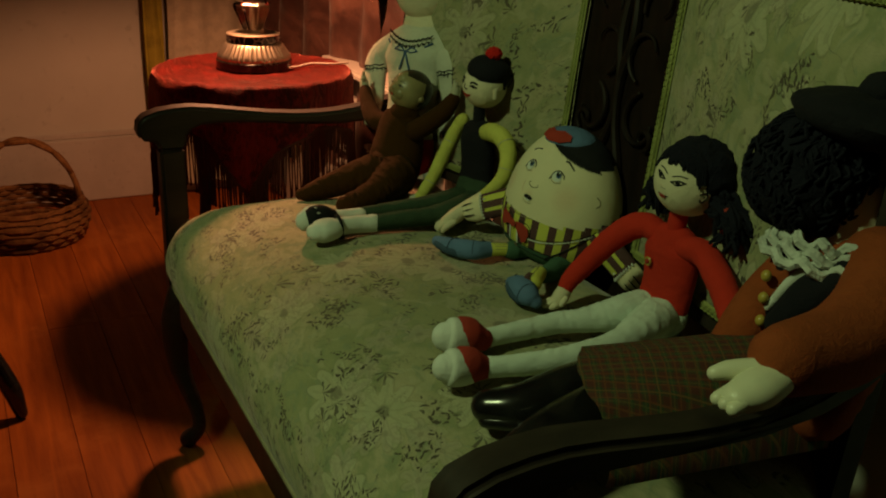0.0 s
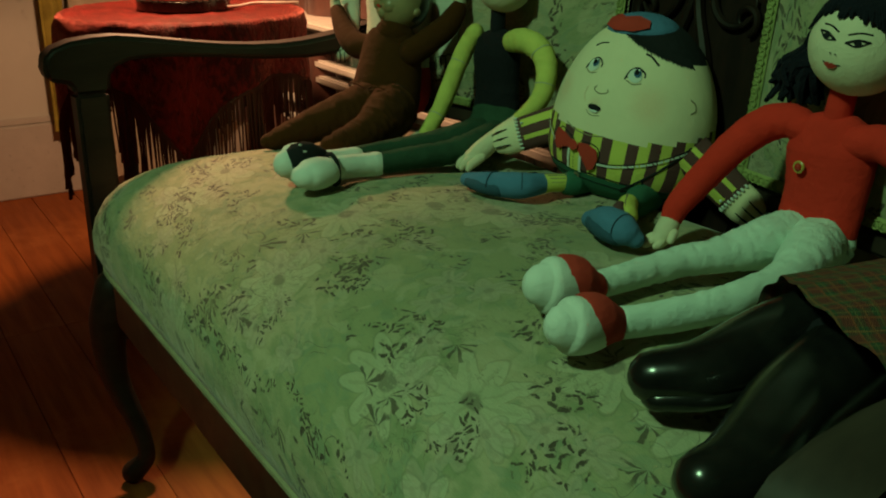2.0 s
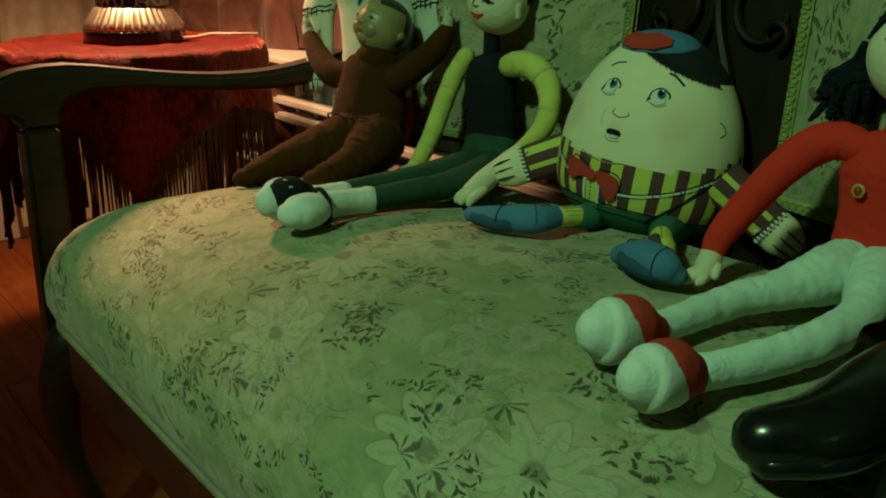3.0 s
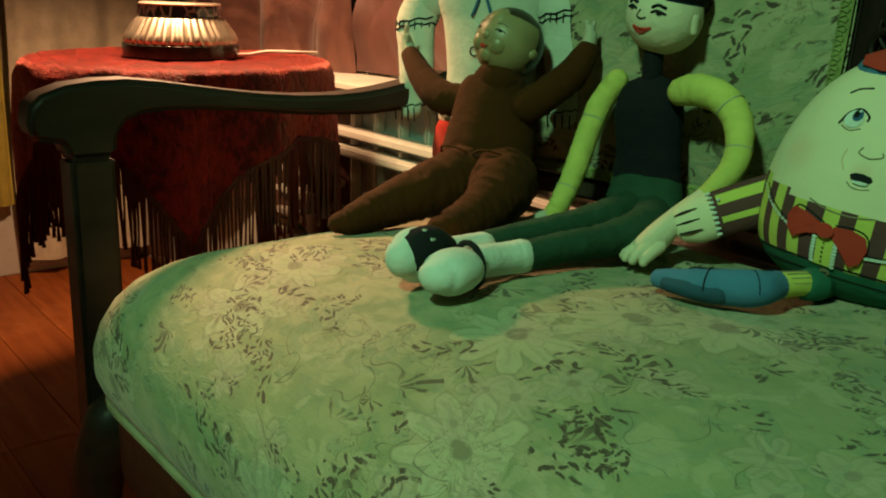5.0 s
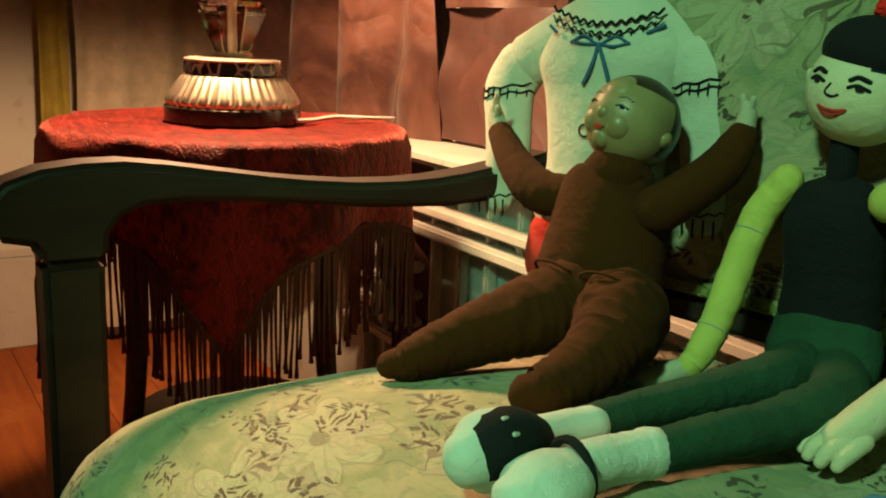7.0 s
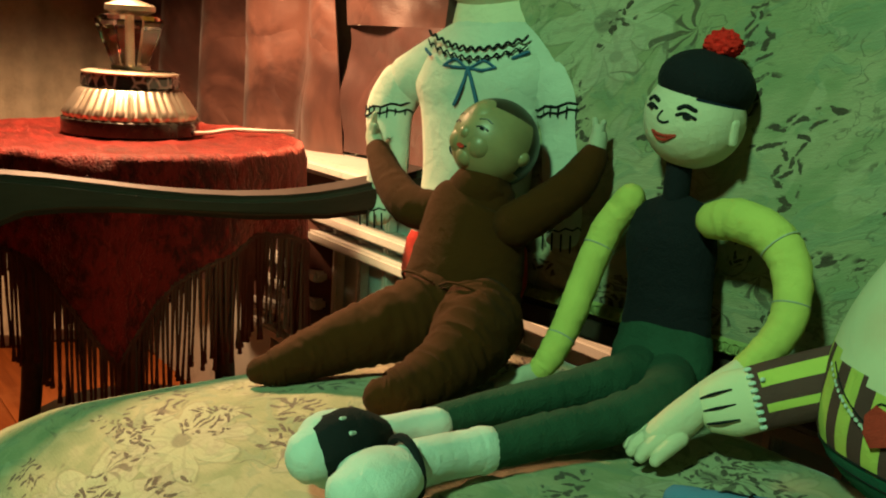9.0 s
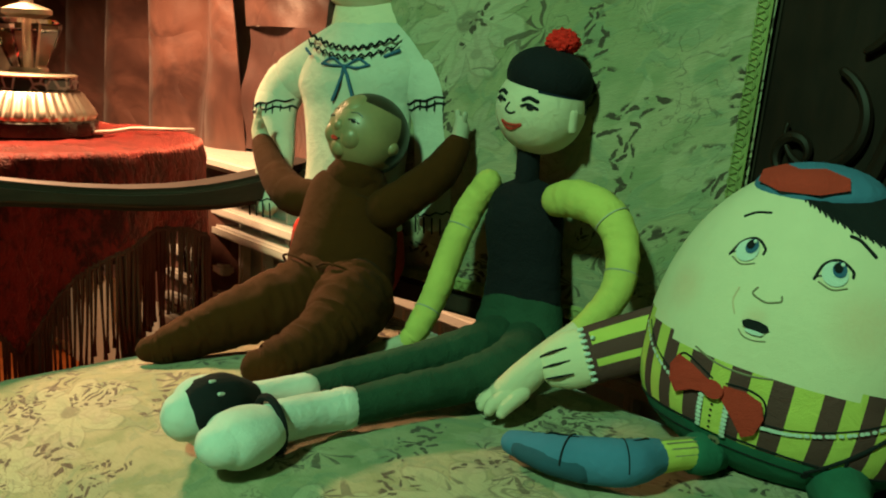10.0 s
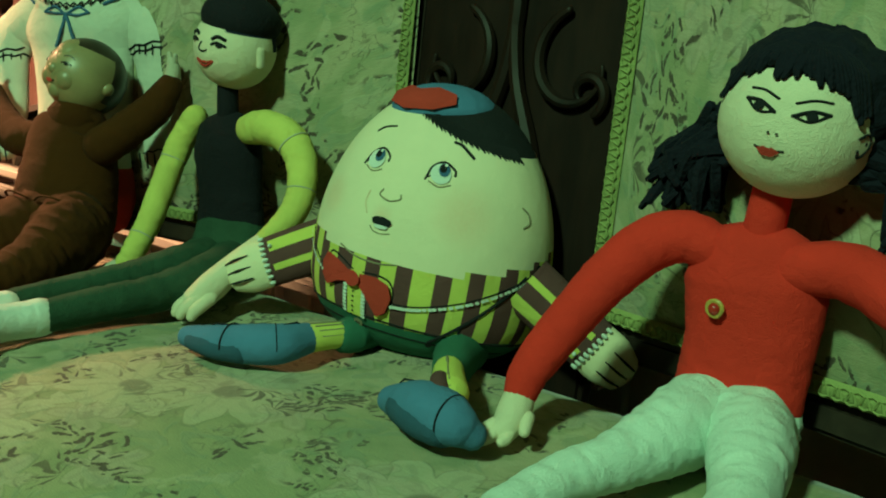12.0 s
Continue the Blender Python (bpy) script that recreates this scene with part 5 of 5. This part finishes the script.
# puckers where the legs are sewn on
for path, r in (([(-1.505, 0.632, 0.588), (-1.496, 0.622, 0.599), (-1.478, 0.620, 0.603), (-1.458, 0.624, 0.600)], 0.0012), ([(-1.452, 0.628, 0.598), (-1.436, 0.626, 0.604), (-1.418, 0.632, 0.603), (-1.402, 0.642, 0.594)], 0.0012)):
    tube(bm, path, r, BROWN, 6)
doll("brown_doll", bm, K, "brown stockinette doll with glossy painted head and raised arms")

# -- large printed white cloth doll behind it
K = ["cream", "ink", "blue_ink", "red_ink", "white_print", "grey_ink"]
SKIN, INK, BLUE, RED, WHITE, GREY = range(6)
bm = bmesh.new()
GF = unit((0.40, -0.91, 0.12))
G_R, G_F, G_U = axes(GF)
torso = [(-1.577, 0.758, 0.787), (-1.572, 0.752, 0.769), (-1.566, 0.745, 0.747), (-1.562, 0.742, 0.721), (-1.553, 0.735, 0.677), (-1.550, 0.730, 0.646), (-1.548, 0.725, 0.612)]
TORSO_R = [0.050, 0.062, 0.068, 0.0605, 0.0552, 0.0538, 0.0590]
tube(bm, torso, TORSO_R, WHITE, 30, flat=GF, squash=0.40)
tube(bm, [(-1.549, 0.725, 0.604), (-1.546, 0.722, 0.575), (-1.544, 0.721, 0.556)], [0.061, 0.064, 0.058], RED, 26, flat=GF, squash=0.42)
tube(bm, [(-1.656, 0.722, 0.742), (-1.612, 0.742, 0.768), (-1.576, 0.757, 0.782), (-1.540, 0.770, 0.774), (-1.508, 0.775, 0.752)], [0.025, 0.028, 0.031, 0.027, 0.023], WHITE, 24, flat=GF, squash=0.60)
tube(bm, [(-1.579, 0.765, 0.794), (-1.583, 0.767, 0.809), (-1.587, 0.770, 0.832)], [0.046, 0.041, 0.036], SKIN, 24, flat=GF, squash=0.50)
tube(bm, [np.array((-1.585, 0.769, 0.822)) + G_R * 0.036 * math.sin(a) + G_F * (0.019 * math.cos(a) + 0.001) - np.array((0, 0, 0.006 * math.cos(a))) for a in [radians(-80 + 16 * i) for i in range(11)]], 0.0010, INK, 5, steps=2)
Ball((-1.590, 0.772, 0.872), (0.062, 0.044, 0.064), GF).skin(bm, lambda a, b: INK if (b > 0.35 or abs(a) > 80) else SKIN, 32, 24)
armL = [(-1.659, 0.722, 0.742), (-1.665, 0.712, 0.717), (-1.657, 0.706, 0.691), (-1.647, 0.7, 0.659), (-1.648, 0.695, 0.631), (-1.645, 0.69, 0.614)]
armR = [(-1.507, 0.775, 0.754), (-1.491, 0.778, 0.733), (-1.483, 0.778, 0.71), (-1.474, 0.772, 0.677), (-1.464, 0.765, 0.644), (-1.46, 0.76, 0.624)]
for arm in (armL, armR):
    tube(bm, arm, [0.0255, 0.0262, 0.0238, 0.0222, 0.0178, 0.0150], WHITE, 24, flat=GF, squash=0.6)
    for k, w in ((0.22, 0.0268), (0.27, 0.0262), (0.93, 0.0160)):
        c = np.array(smooth_path(arm, 8)[int(k * 40)])
        d = unit(np.array(arm[3]) - np.array(arm[1]))
        acr = unit(np.cross(d, G_F))
        tube(bm, [c + acr * w * math.cos(math.pi * i / 8) + G_F * w * 0.62 * math.sin(math.pi * i / 8) + d * 0.0012 * (-1) ** i for i in range(9)], 0.0011 if k < 0.9 else 0.0008, INK, 5, steps=2)
    hand = np.array(arm[-1])
    for k in (-0.6, -0.2, 0.2, 0.6):
        tube(bm, [hand + G_R * 0.021 * k + G_F * 0.0125 + np.array((0, 0, 0.004)), hand + G_R * 0.021 * k + G_F * 0.011 - np.array((0, 0, 0.010))], 0.0009, INK, 5)
    c0 = np.array(smooth_path(arm, 8)[10])
    for k in range(-3, 4):
        tube(bm, [c0 + G_R * 0.0075 * k + G_F * (0.0172 - 0.0011 * k * k) + np.array((0, 0, 0.005)), c0 + G_R * 0.0075 * k + G_F * (0.0175 - 0.0011 * k * k) - np.array((0, 0, 0.004))], 0.0008, INK, 5)


def on_chest(x, z):
    """A point on the front of the body, x to the viewer's right, z up."""
    rows = smooth_path([(*p, r) for p, r in zip(torso, TORSO_R)], 6)
    row = min(rows, key=lambda q: abs(q[2] - z))
    wide = max(row[3], 0.070) if z > 0.755 else row[3]
    k = max(0.0, 1 - (x / wide) ** 2) ** 0.5
    p = row[:3] + G_R * x + G_F * (wide * 0.40 * k + 0.0030)
    return np.array((p[0], p[1], z))


def print_line(points, width, slot):
    tube(bm, [on_chest(x, z) for x, z in smooth_path(points, 4)], width, slot, 5, steps=1)


for off, wid in ((0.0, 0.0013), (-0.008, 0.0008)):
    print_line([(-0.050 + 0.1 * i / 24, 0.790 + off - 0.012 * math.sin(math.pi * i / 24) + 0.0016 * (-1) ** i) for i in range(25)], wid, INK)
for i in range(11):
    x = -0.045 + 0.009 * i
    z = 0.779 - 0.012 * math.sin(math.pi * i / 10)
    print_line([(x - 0.002, z), (x + 0.002, z)], 0.0008, INK)
    print_line([(x, z - 0.002), (x, z + 0.002)], 0.0008, INK)
print_line([(-0.026, 0.762), (-0.014, 0.768), (0.0, 0.761), (0.014, 0.768), (0.026, 0.763)], 0.0014, BLUE)
print_line([(-0.026, 0.762), (-0.013, 0.761), (0.0, 0.761), (0.014, 0.760), (0.026, 0.763)], 0.0014, BLUE)
print_line([(0.0, 0.761), (-0.004, 0.745), (-0.012, 0.729)], 0.0019, BLUE)
print_line([(0.0, 0.761), (0.007, 0.745), (0.012, 0.727)], 0.0019, BLUE)
print_line([(0.040, 0.772), (0.052, 0.778)], 0.0017, BLUE)
print_line([(-0.052, 0.775), (-0.044, 0.770)], 0.0015, BLUE)
for z in (0.631, 0.618):
    print_line([(-0.052 + 0.104 * i / 20, z + 0.0012 * (-1) ** i) for i in range(21)], 0.0011, INK)
for i in range(9):
    x = -0.046 + 0.0115 * i
    print_line([(x - 0.002, 0.6245), (x + 0.002, 0.6245)], 0.0008, INK)
    print_line([(x, 0.6225), (x, 0.6265)], 0.0008, INK)
print_line([(-0.010 + 0.005 * math.cos(k), 0.690 + 0.005 * math.sin(k)) for k in (0, 1.05, 2.1, 3.14, 4.2, 5.25, 6.28)], 0.0009, INK)
doll("printed_cloth_doll", bm, K, "large white printed cloth doll with blue bow and red skirt")

# -- doll in a red jersey with white stockings and black yarn hair
K = ["cream", "red_jersey", "stocking", "yarn", "ink", "red_ink", "gold", "gem", "white_cloth"]
SKIN, JERSEY, STOCK, YARN, INK, RED, GOLD, GEM, WHITE = range(9)
bm = bmesh.new()
RF = (0.12, -0.98, 0.10)
head = Ball((-0.824, 0.757, 0.7225), (0.0430, 0.041, 0.0408), RF, 8)
head.skin(bm, lambda a, b: YARN if (b > 0.66 or abs(a) > 98) else SKIN, 44, 32)
crown = Ball((-0.822, 0.769, 0.7325), (0.0470, 0.043, 0.0432), RF, 8)
crown.skin(bm, lambda a, b: YARN, 40, 28, 0.004)
rnd = random.Random(2)
for i in range(34):
    a = -62 + 124 * i / 33
    low = 0.47 + 0.08 * math.cos(math.radians(a * 2)) + rnd.uniform(-0.12, 0.07) + 0.04 - (0.22 if a > 45 or a < -52 else 0)
    if -34 < a < -20:
        low += 0.2
    pts = [head.at(a * 0.75, 0.93, 0.004), head.at(a * 0.9, 0.72, 0.0045), head.at(a + rnd.uniform(-3, 3), low, 0.002)]
    tube(bm, pts, [0.0034, 0.0034, 0.0016], YARN, 6, steps=3)
# bunches of yarn at both sides
for sx, y, n0 in ((-1, 0.786, 90), (1, 0.775, 90)):
    root = np.array((-0.824 + sx * 0.046, y - 0.008, 0.704))
    for i in range(n0):
        end = root + np.array((sx * rnd.uniform(0.005, 0.050), rnd.uniform(-0.018, 0.016), rnd.uniform(-0.045, -0.012)))
        bend = (root + end) / 2 + np.array((sx * rnd.uniform(0.0, 0.022), rnd.uniform(-0.012, 0.012), 0.004))
        tube(bm, [root + np.array((rnd.uniform(-0.014, 0.014), rnd.uniform(-0.01, 0.01), rnd.uniform(-0.01, 0.022))), bend, end], [0.0042, 0.0045, 0.0022], YARN, 5, steps=2)
for a, s in ((-17, -1), (20, 1)):
    e = 0.13
    head.line(bm, [(a - 12, e + 0.02 - 0.05 * s), (a, e + 0.07), (a + 12, e + 0.02 + 0.05 * s)], 0.0011, INK)
    head.line(bm, [(a - 12, e + 0.02 - 0.05 * s), (a, e - 0.06), (a + 12, e + 0.02 + 0.05 * s)], 0.0008, INK)
    head.disc(bm, a, e + 0.01, 4.2, 0.055, INK, 0.0010)
    head.line(bm, [(a - 12, e + 0.17 - 0.04 * s), (a, e + 0.21), (a + 12, e + 0.18 + 0.04 * s)], 0.0008, INK)
head.disc(bm, -5, -0.16, 1.2, 0.014, INK)
head.disc(bm, 1, -0.16, 1.2, 0.014, INK)
head.patch(bm, [(-12, -0.375), (-6, -0.335), (-3, -0.355), (0, -0.335), (6, -0.375), (1, -0.455), (-7, -0.455)], RED, 0.0014)
head.line(bm, [(-14, -0.365), (-3, -0.390), (8, -0.365)], 0.0006, INK)
head.line(bm, [(59, 0.00), (66, 0.07), (71, 0.02), (71, -0.12), (64, -0.24), (61, -0.16)], 0.0008, INK)
head.disc(bm, 66, -0.05, 1.5, 0.03, INK, 0.0008)
tube(bm, [(-0.832, 0.756, 0.692), (-0.836, 0.756, 0.656)], [0.0112, 0.0120], JERSEY, 16)
RFL = (0.1, -0.98, 0.15)
tube(bm, [(-0.838, 0.757, 0.645), (-0.837, 0.757, 0.630), (-0.836, 0.756, 0.604), (-0.837, 0.755, 0.580), (-0.838, 0.752, 0.560)], [0.0350, 0.0415, 0.0392, 0.0380, 0.0382], JERSEY, 32, flat=RFL, squash=0.58, wrinkle=0.02, steps=10)
tube(bm, [(-0.838, 0.752, 0.556), (-0.838, 0.747, 0.546), (-0.837, 0.739, 0.540)], [0.0388, 0.0405, 0.0390], STOCK, 28, flat=RFL, squash=0.62, wrinkle=0.06, steps=8)
tube(bm, [(-0.862, 0.753, 0.645), (-0.880, 0.749, 0.650), (-0.898, 0.738, 0.643), (-0.912, 0.722, 0.625), (-0.925, 0.708, 0.602), (-0.935, 0.694, 0.580), (-0.940, 0.682, 0.564), (-0.940, 0.675, 0.553)], [0.0150, 0.0160, 0.0168, 0.0158, 0.0146, 0.0138, 0.0122, 0.0106], JERSEY, 24, wrinkle=0.05, steps=8, seed=3)
tube(bm, [(-0.814, 0.755, 0.643), (-0.782, 0.755, 0.646), (-0.748, 0.746, 0.635), (-0.714, 0.732, 0.622), (-0.682, 0.712, 0.612)], [0.0150, 0.0162, 0.0165, 0.0158, 0.0140], JERSEY, 24, wrinkle=0.05, steps=8, seed=5)
tube(bm, [(-0.940, 0.675, 0.553), (-0.939, 0.667, 0.541), (-0.940, 0.660, 0.533)], [0.0096, 0.0108, 0.0085], SKIN, 16)
for dx, dy in ((-0.007, -0.004), (-0.001, -0.003), (0.006, 0.002)):
    tube(bm, [(-0.940 + dx * 0.7, 0.662 + dy, 0.536), (-0.942 + dx * 1.2, 0.653 + dy, 0.531), (-0.942 + dx * 1.2, 0.649 + dy, 0.530)], [0.0048, 0.0042, 0.0032], SKIN, 10)
tube(bm, [(-0.929, 0.668, 0.542), (-0.925, 0.660, 0.537)], [0.0045, 0.0036], SKIN, 10)
tube(bm, [(-0.684, 0.713, 0.612), (-0.666, 0.700, 0.600)], [0.0125, 0.0105], SKIN, 14)
tube(bm, [(-0.850, 0.735, 0.549), (-0.850, 0.693, 0.550), (-0.856, 0.652, 0.547), (-0.866, 0.612, 0.545), (-0.868, 0.575, 0.544), (-0.866, 0.530, 0.544), (-0.863, 0.505, 0.545)], [0.0270, 0.0228, 0.0162, 0.0138, 0.0128, 0.0116, 0.0112], STOCK, 30, wrinkle=0.09, steps=14, seed=7)
tube(bm, [(-0.822, 0.733, 0.549), (-0.804, 0.695, 0.551), (-0.787, 0.645, 0.548), (-0.782, 0.580, 0.546), (-0.788, 0.530, 0.545), (-0.799, 0.480, 0.545)], [0.0270, 0.0228, 0.0165, 0.0142, 0.0132, 0.0122], STOCK, 30, wrinkle=0.09, steps=14, seed=8)
# feet: white soles and toes, red uppers
for ankle, toe, r in (((-0.862, 0.503, 0.545), (-0.868, 0.467, 0.5535), 0.0232), ((-0.801, 0.470, 0.545), (-0.803, 0.434, 0.5525), 0.0215)):
    ankle, toe = np.array(ankle), np.array(toe)
    way = toe - ankle
    tube(bm, [ankle, ankle + way * 0.45, toe, toe + way * 0.18], [0.0130, r * 0.92, r, r * 0.74], WHITE, 26, flat=(1, 0, 0), squash=0.90)
    up = np.array((0.0, 0.35, 0.94))
    tube(bm, [ankle - way * 0.06 + up * 0.001, ankle + way * 0.34 + up * 0.0025, ankle + way * 0.64 + up * 0.005], [0.0142, r * 0.93, r * 0.945], RED, 26, flat=(1, 0, 0), squash=0.92)
# a red ribbon round one bunch
ribbon = np.array((-0.772, 0.764, 0.694))
for turn in (-1, 1):
    tube(bm, [ribbon, ribbon + np.array((0.010, -0.008, 0.008 * turn)), ribbon + np.array((0.017, -0.006, 0.013 * turn)), ribbon + np.array((0.012, -0.004, 0.003 * turn))], [0.003, 0.0042, 0.0040, 0.0026], RED, 10, flat=(0, 1, 0), squash=0.5)
brooch = np.array((-0.847, 0.7290, 0.617))
tube(bm, [brooch + 0.0046 * np.array((math.cos(k * math.pi / 6), -0.25, math.sin(k * math.pi / 6))) for k in range(12)], 0.0014, GOLD, 6, steps=1, closed=True)
Ball(brooch + np.array((0, -0.002, 0)), (0.0036, 0.003, 0.0036), RFL).skin(bm, lambda a, b: GEM, 14, 8)
doll("red_jersey_doll", bm, K, "cloth doll in red jersey and white stockings, black yarn hair")

# -- tall doll in a rust jacket, tartan kilt and black boots beside the arm
K = ["rust", "tartan", "patent", "hand_vinyl", "yarn", "lace", "black_felt", "gold", "white_cloth"]
RUST, TARTAN, BOOT, HAND, HAIR, LACE, BLACK, GOLD, WHITE = range(9)
bm = bmesh.new()
KF = unit((-0.35, -0.90, 0.2))
tube(bm, [(-0.580, 0.765, 0.725), (-0.578, 0.755, 0.695), (-0.575, 0.735, 0.640), (-0.580, 0.710, 0.580)], [0.046, 0.066, 0.074, 0.074], RUST, 28, flat=KF, squash=0.62, wrinkle=0.06, steps=10)
tube(bm, [(-0.548, 0.752, 0.720), (-0.512, 0.715, 0.700), (-0.492, 0.650, 0.684), (-0.486, 0.575, 0.686)], [0.038, 0.041, 0.038, 0.031], RUST, 20)
tube(bm, [(-0.618, 0.740, 0.705), (-0.640, 0.710, 0.650), (-0.645, 0.680, 0.600), (-0.640, 0.655, 0.575)], [0.028, 0.028, 0.026, 0.022], RUST, 20)
tube(bm, [(-0.479, 0.566, 0.680), (-0.476, 0.536, 0.673), (-0.476, 0.516, 0.669)], [0.017, 0.0195, 0.0150], HAND, 20, flat=(0, 0, 1), squash=0.78)
tube(bm, [(-0.488, 0.550, 0.682), (-0.501, 0.530, 0.679), (-0.506, 0.519, 0.676)], [0.010, 0.0085, 0.0065], HAND, 12)
for k in range(3):
    tube(bm, [(-0.467 - 0.009 * k, 0.524, 0.673), (-0.468 - 0.009 * k, 0.506, 0.666)], 0.0062, HAND, 10)
tube(bm, [(-0.600, 0.765, 0.775), (-0.590, 0.765, 0.735)], [0.030, 0.030], HAND, 18)
head = Ball((-0.636, 0.738, 0.788), (0.062, 0.058, 0.060), KF)
head.skin(bm, lambda a, b: HAIR, 36, 28, 0.006)
rnd = random.Random(6)
for i in range(420):
    a, b = rnd.uniform(-180, 180), rnd.uniform(-0.75, 0.95)
    p = head.at(a, b, 0.001)
    tube(bm, [p, head.at(a + rnd.uniform(-8, 8), b - 0.12, 0.005), head.at(a + rnd.uniform(-12, 12), b - 0.25, 0.002)], 0.0019, HAIR, 5, steps=2)
hat = Ball((-0.600, 0.762, 0.846), (0.080, 0.070, 0.026), KF)
hat.skin(bm, lambda a, b: BLACK, 36, 16, 0.005)
Ball((-0.594, 0.765, 0.876), (0.020, 0.020, 0.017), KF).skin(bm, lambda a, b: BLACK, 18, 12, 0.004)
# lace ruff, collar edge, buttons
for j in range(3):
    pts = []
    for i in range(49):
        a = 2 * math.pi * i / 48
        r = 0.044 + 0.007 * j + 0.005 * math.sin(a * 11 + j)
        pts.append((-0.597 + r * 1.1 * math.cos(a), 0.744 + r * math.sin(a), 0.734 - 0.009 * j + 0.005 * math.sin(a * 11 + 1.5 + j)))
    tube(bm, pts[:-1], 0.0055, LACE, 6, steps=1, closed=True)
tube(bm, [(-0.618, 0.714, 0.718), (-0.630, 0.709, 0.690), (-0.625, 0.696, 0.650)], [0.014, 0.012, 0.010], BLACK, 12, flat=KF, squash=0.5)
tube(bm, [(-0.570, 0.706, 0.725), (-0.598, 0.699, 0.695), (-0.618, 0.692, 0.658)], [0.005, 0.006, 0.004], WHITE, 10)
tube(bm, [(-0.550, 0.714, 0.725), (-0.576, 0.694, 0.690), (-0.606, 0.686, 0.645)], [0.016, 0.020, 0.012], BLACK, 14, flat=KF, squash=0.5)
for z in (0.690, 0.668, 0.645, 0.622):
    Ball((-0.624 + (0.69 - z) * 0.15, 0.689 - (0.69 - z) * 0.12, z), (0.006, 0.005, 0.006), KF).skin(bm, lambda a, b: GOLD, 12, 8)
# kilt spread over the lap, with pleats
grid = []
for j in range(9):
    row = []
    for i in range(41):
        s, h = i / 40, j / 8
        y = 0.700 - 0.195 * h
        w = 0.078 + 0.014 * h
        cx_ = -0.606 - 0.050 * h
        a = math.pi * (0.02 + 0.96 * s)
        pleat = 0.0018 * math.sin(s * 46 + h) * h
        row.append(bm.verts.new((cx_ - (w + pleat) * math.cos(a), y + 0.012 * math.sin(s * 9) + h * 0.48 * w * math.cos(a), 0.531 + (0.098 - 0.018 * h + pleat) * math.sin(a) ** 0.75)))
    grid.append(row)
for a, b in zip(grid, grid[1:]):
    for i in range(40):
        bm.faces.new((a[i], a[i + 1], b[i + 1], b[i])).material_index = TARTAN
# legs and boots
for hip, knee, ank, ball_, toe in (((-0.655, 0.66, 0.565), (-0.690, 0.570, 0.567), (-0.696, 0.515, 0.562), (-0.702, 0.462, 0.553), (-0.720, 0.434, 0.549)),
                                   ((-0.610, 0.64, 0.565), (-0.648, 0.530, 0.567), (-0.636, 0.462, 0.561), (-0.620, 0.402, 0.551), (-0.622, 0.374, 0.548))):
    tube(bm, [hip, knee], [0.034, 0.032], BLACK, 16)
    tube(bm, [knee, ank, ball_, toe], [0.030, 0.0275, 0.0235, 0.0185], BOOT, 22, flat=(0, 0, 1), squash=0.95)
    tube(bm, [tuple(np.array(ank) - (0, 0, 0.012)), tuple(np.array(ball_) - (0, 0, 0.009)), tuple(np.array(toe) - (0, 0, 0.010))], [0.024, 0.0255, 0.0205], BOOT, 20, flat=(0, 0, 1), squash=0.5)
doll("kilted_doll", bm, K, "large doll in rust jacket, tartan kilt and black patent boots")

# ---- floor boards ----
floor = thing("floor", "worn red-brown wooden floor boards", "floor", kind="structure")
bm = bmesh.new()
box(bm, (WX - 0.12, -2.72, -0.06), (1.72, WY + 0.12, -0.012))
part("subfloor", bm, M["joint"], floor, "", False)
W = 0.118
meshes = {}
for length in (1.1, 1.6, 2.3):
    bm = bmesh.new()
    box(bm, (0, 0.0005, -0.012), (length - 0.001, W - 0.0005, 0.0), 0.0008)
    me = bpy.data.meshes.new("board")
    bm.to_mesh(me)
    bm.free()
    me.materials.append(M["boards"])
    meshes[length] = me
rnd = random.Random(11)
y = -2.72
while y < WY + 0.1:
    x = WX - 0.1
    while x < 1.6:
        length = rnd.choice((1.1, 1.6, 2.3))
        ob = new("board", meshes[length])
        ob.location = (x, y, rnd.uniform(-0.0008, 0.0))
        ob.parent = floor
        x += length
    y += W
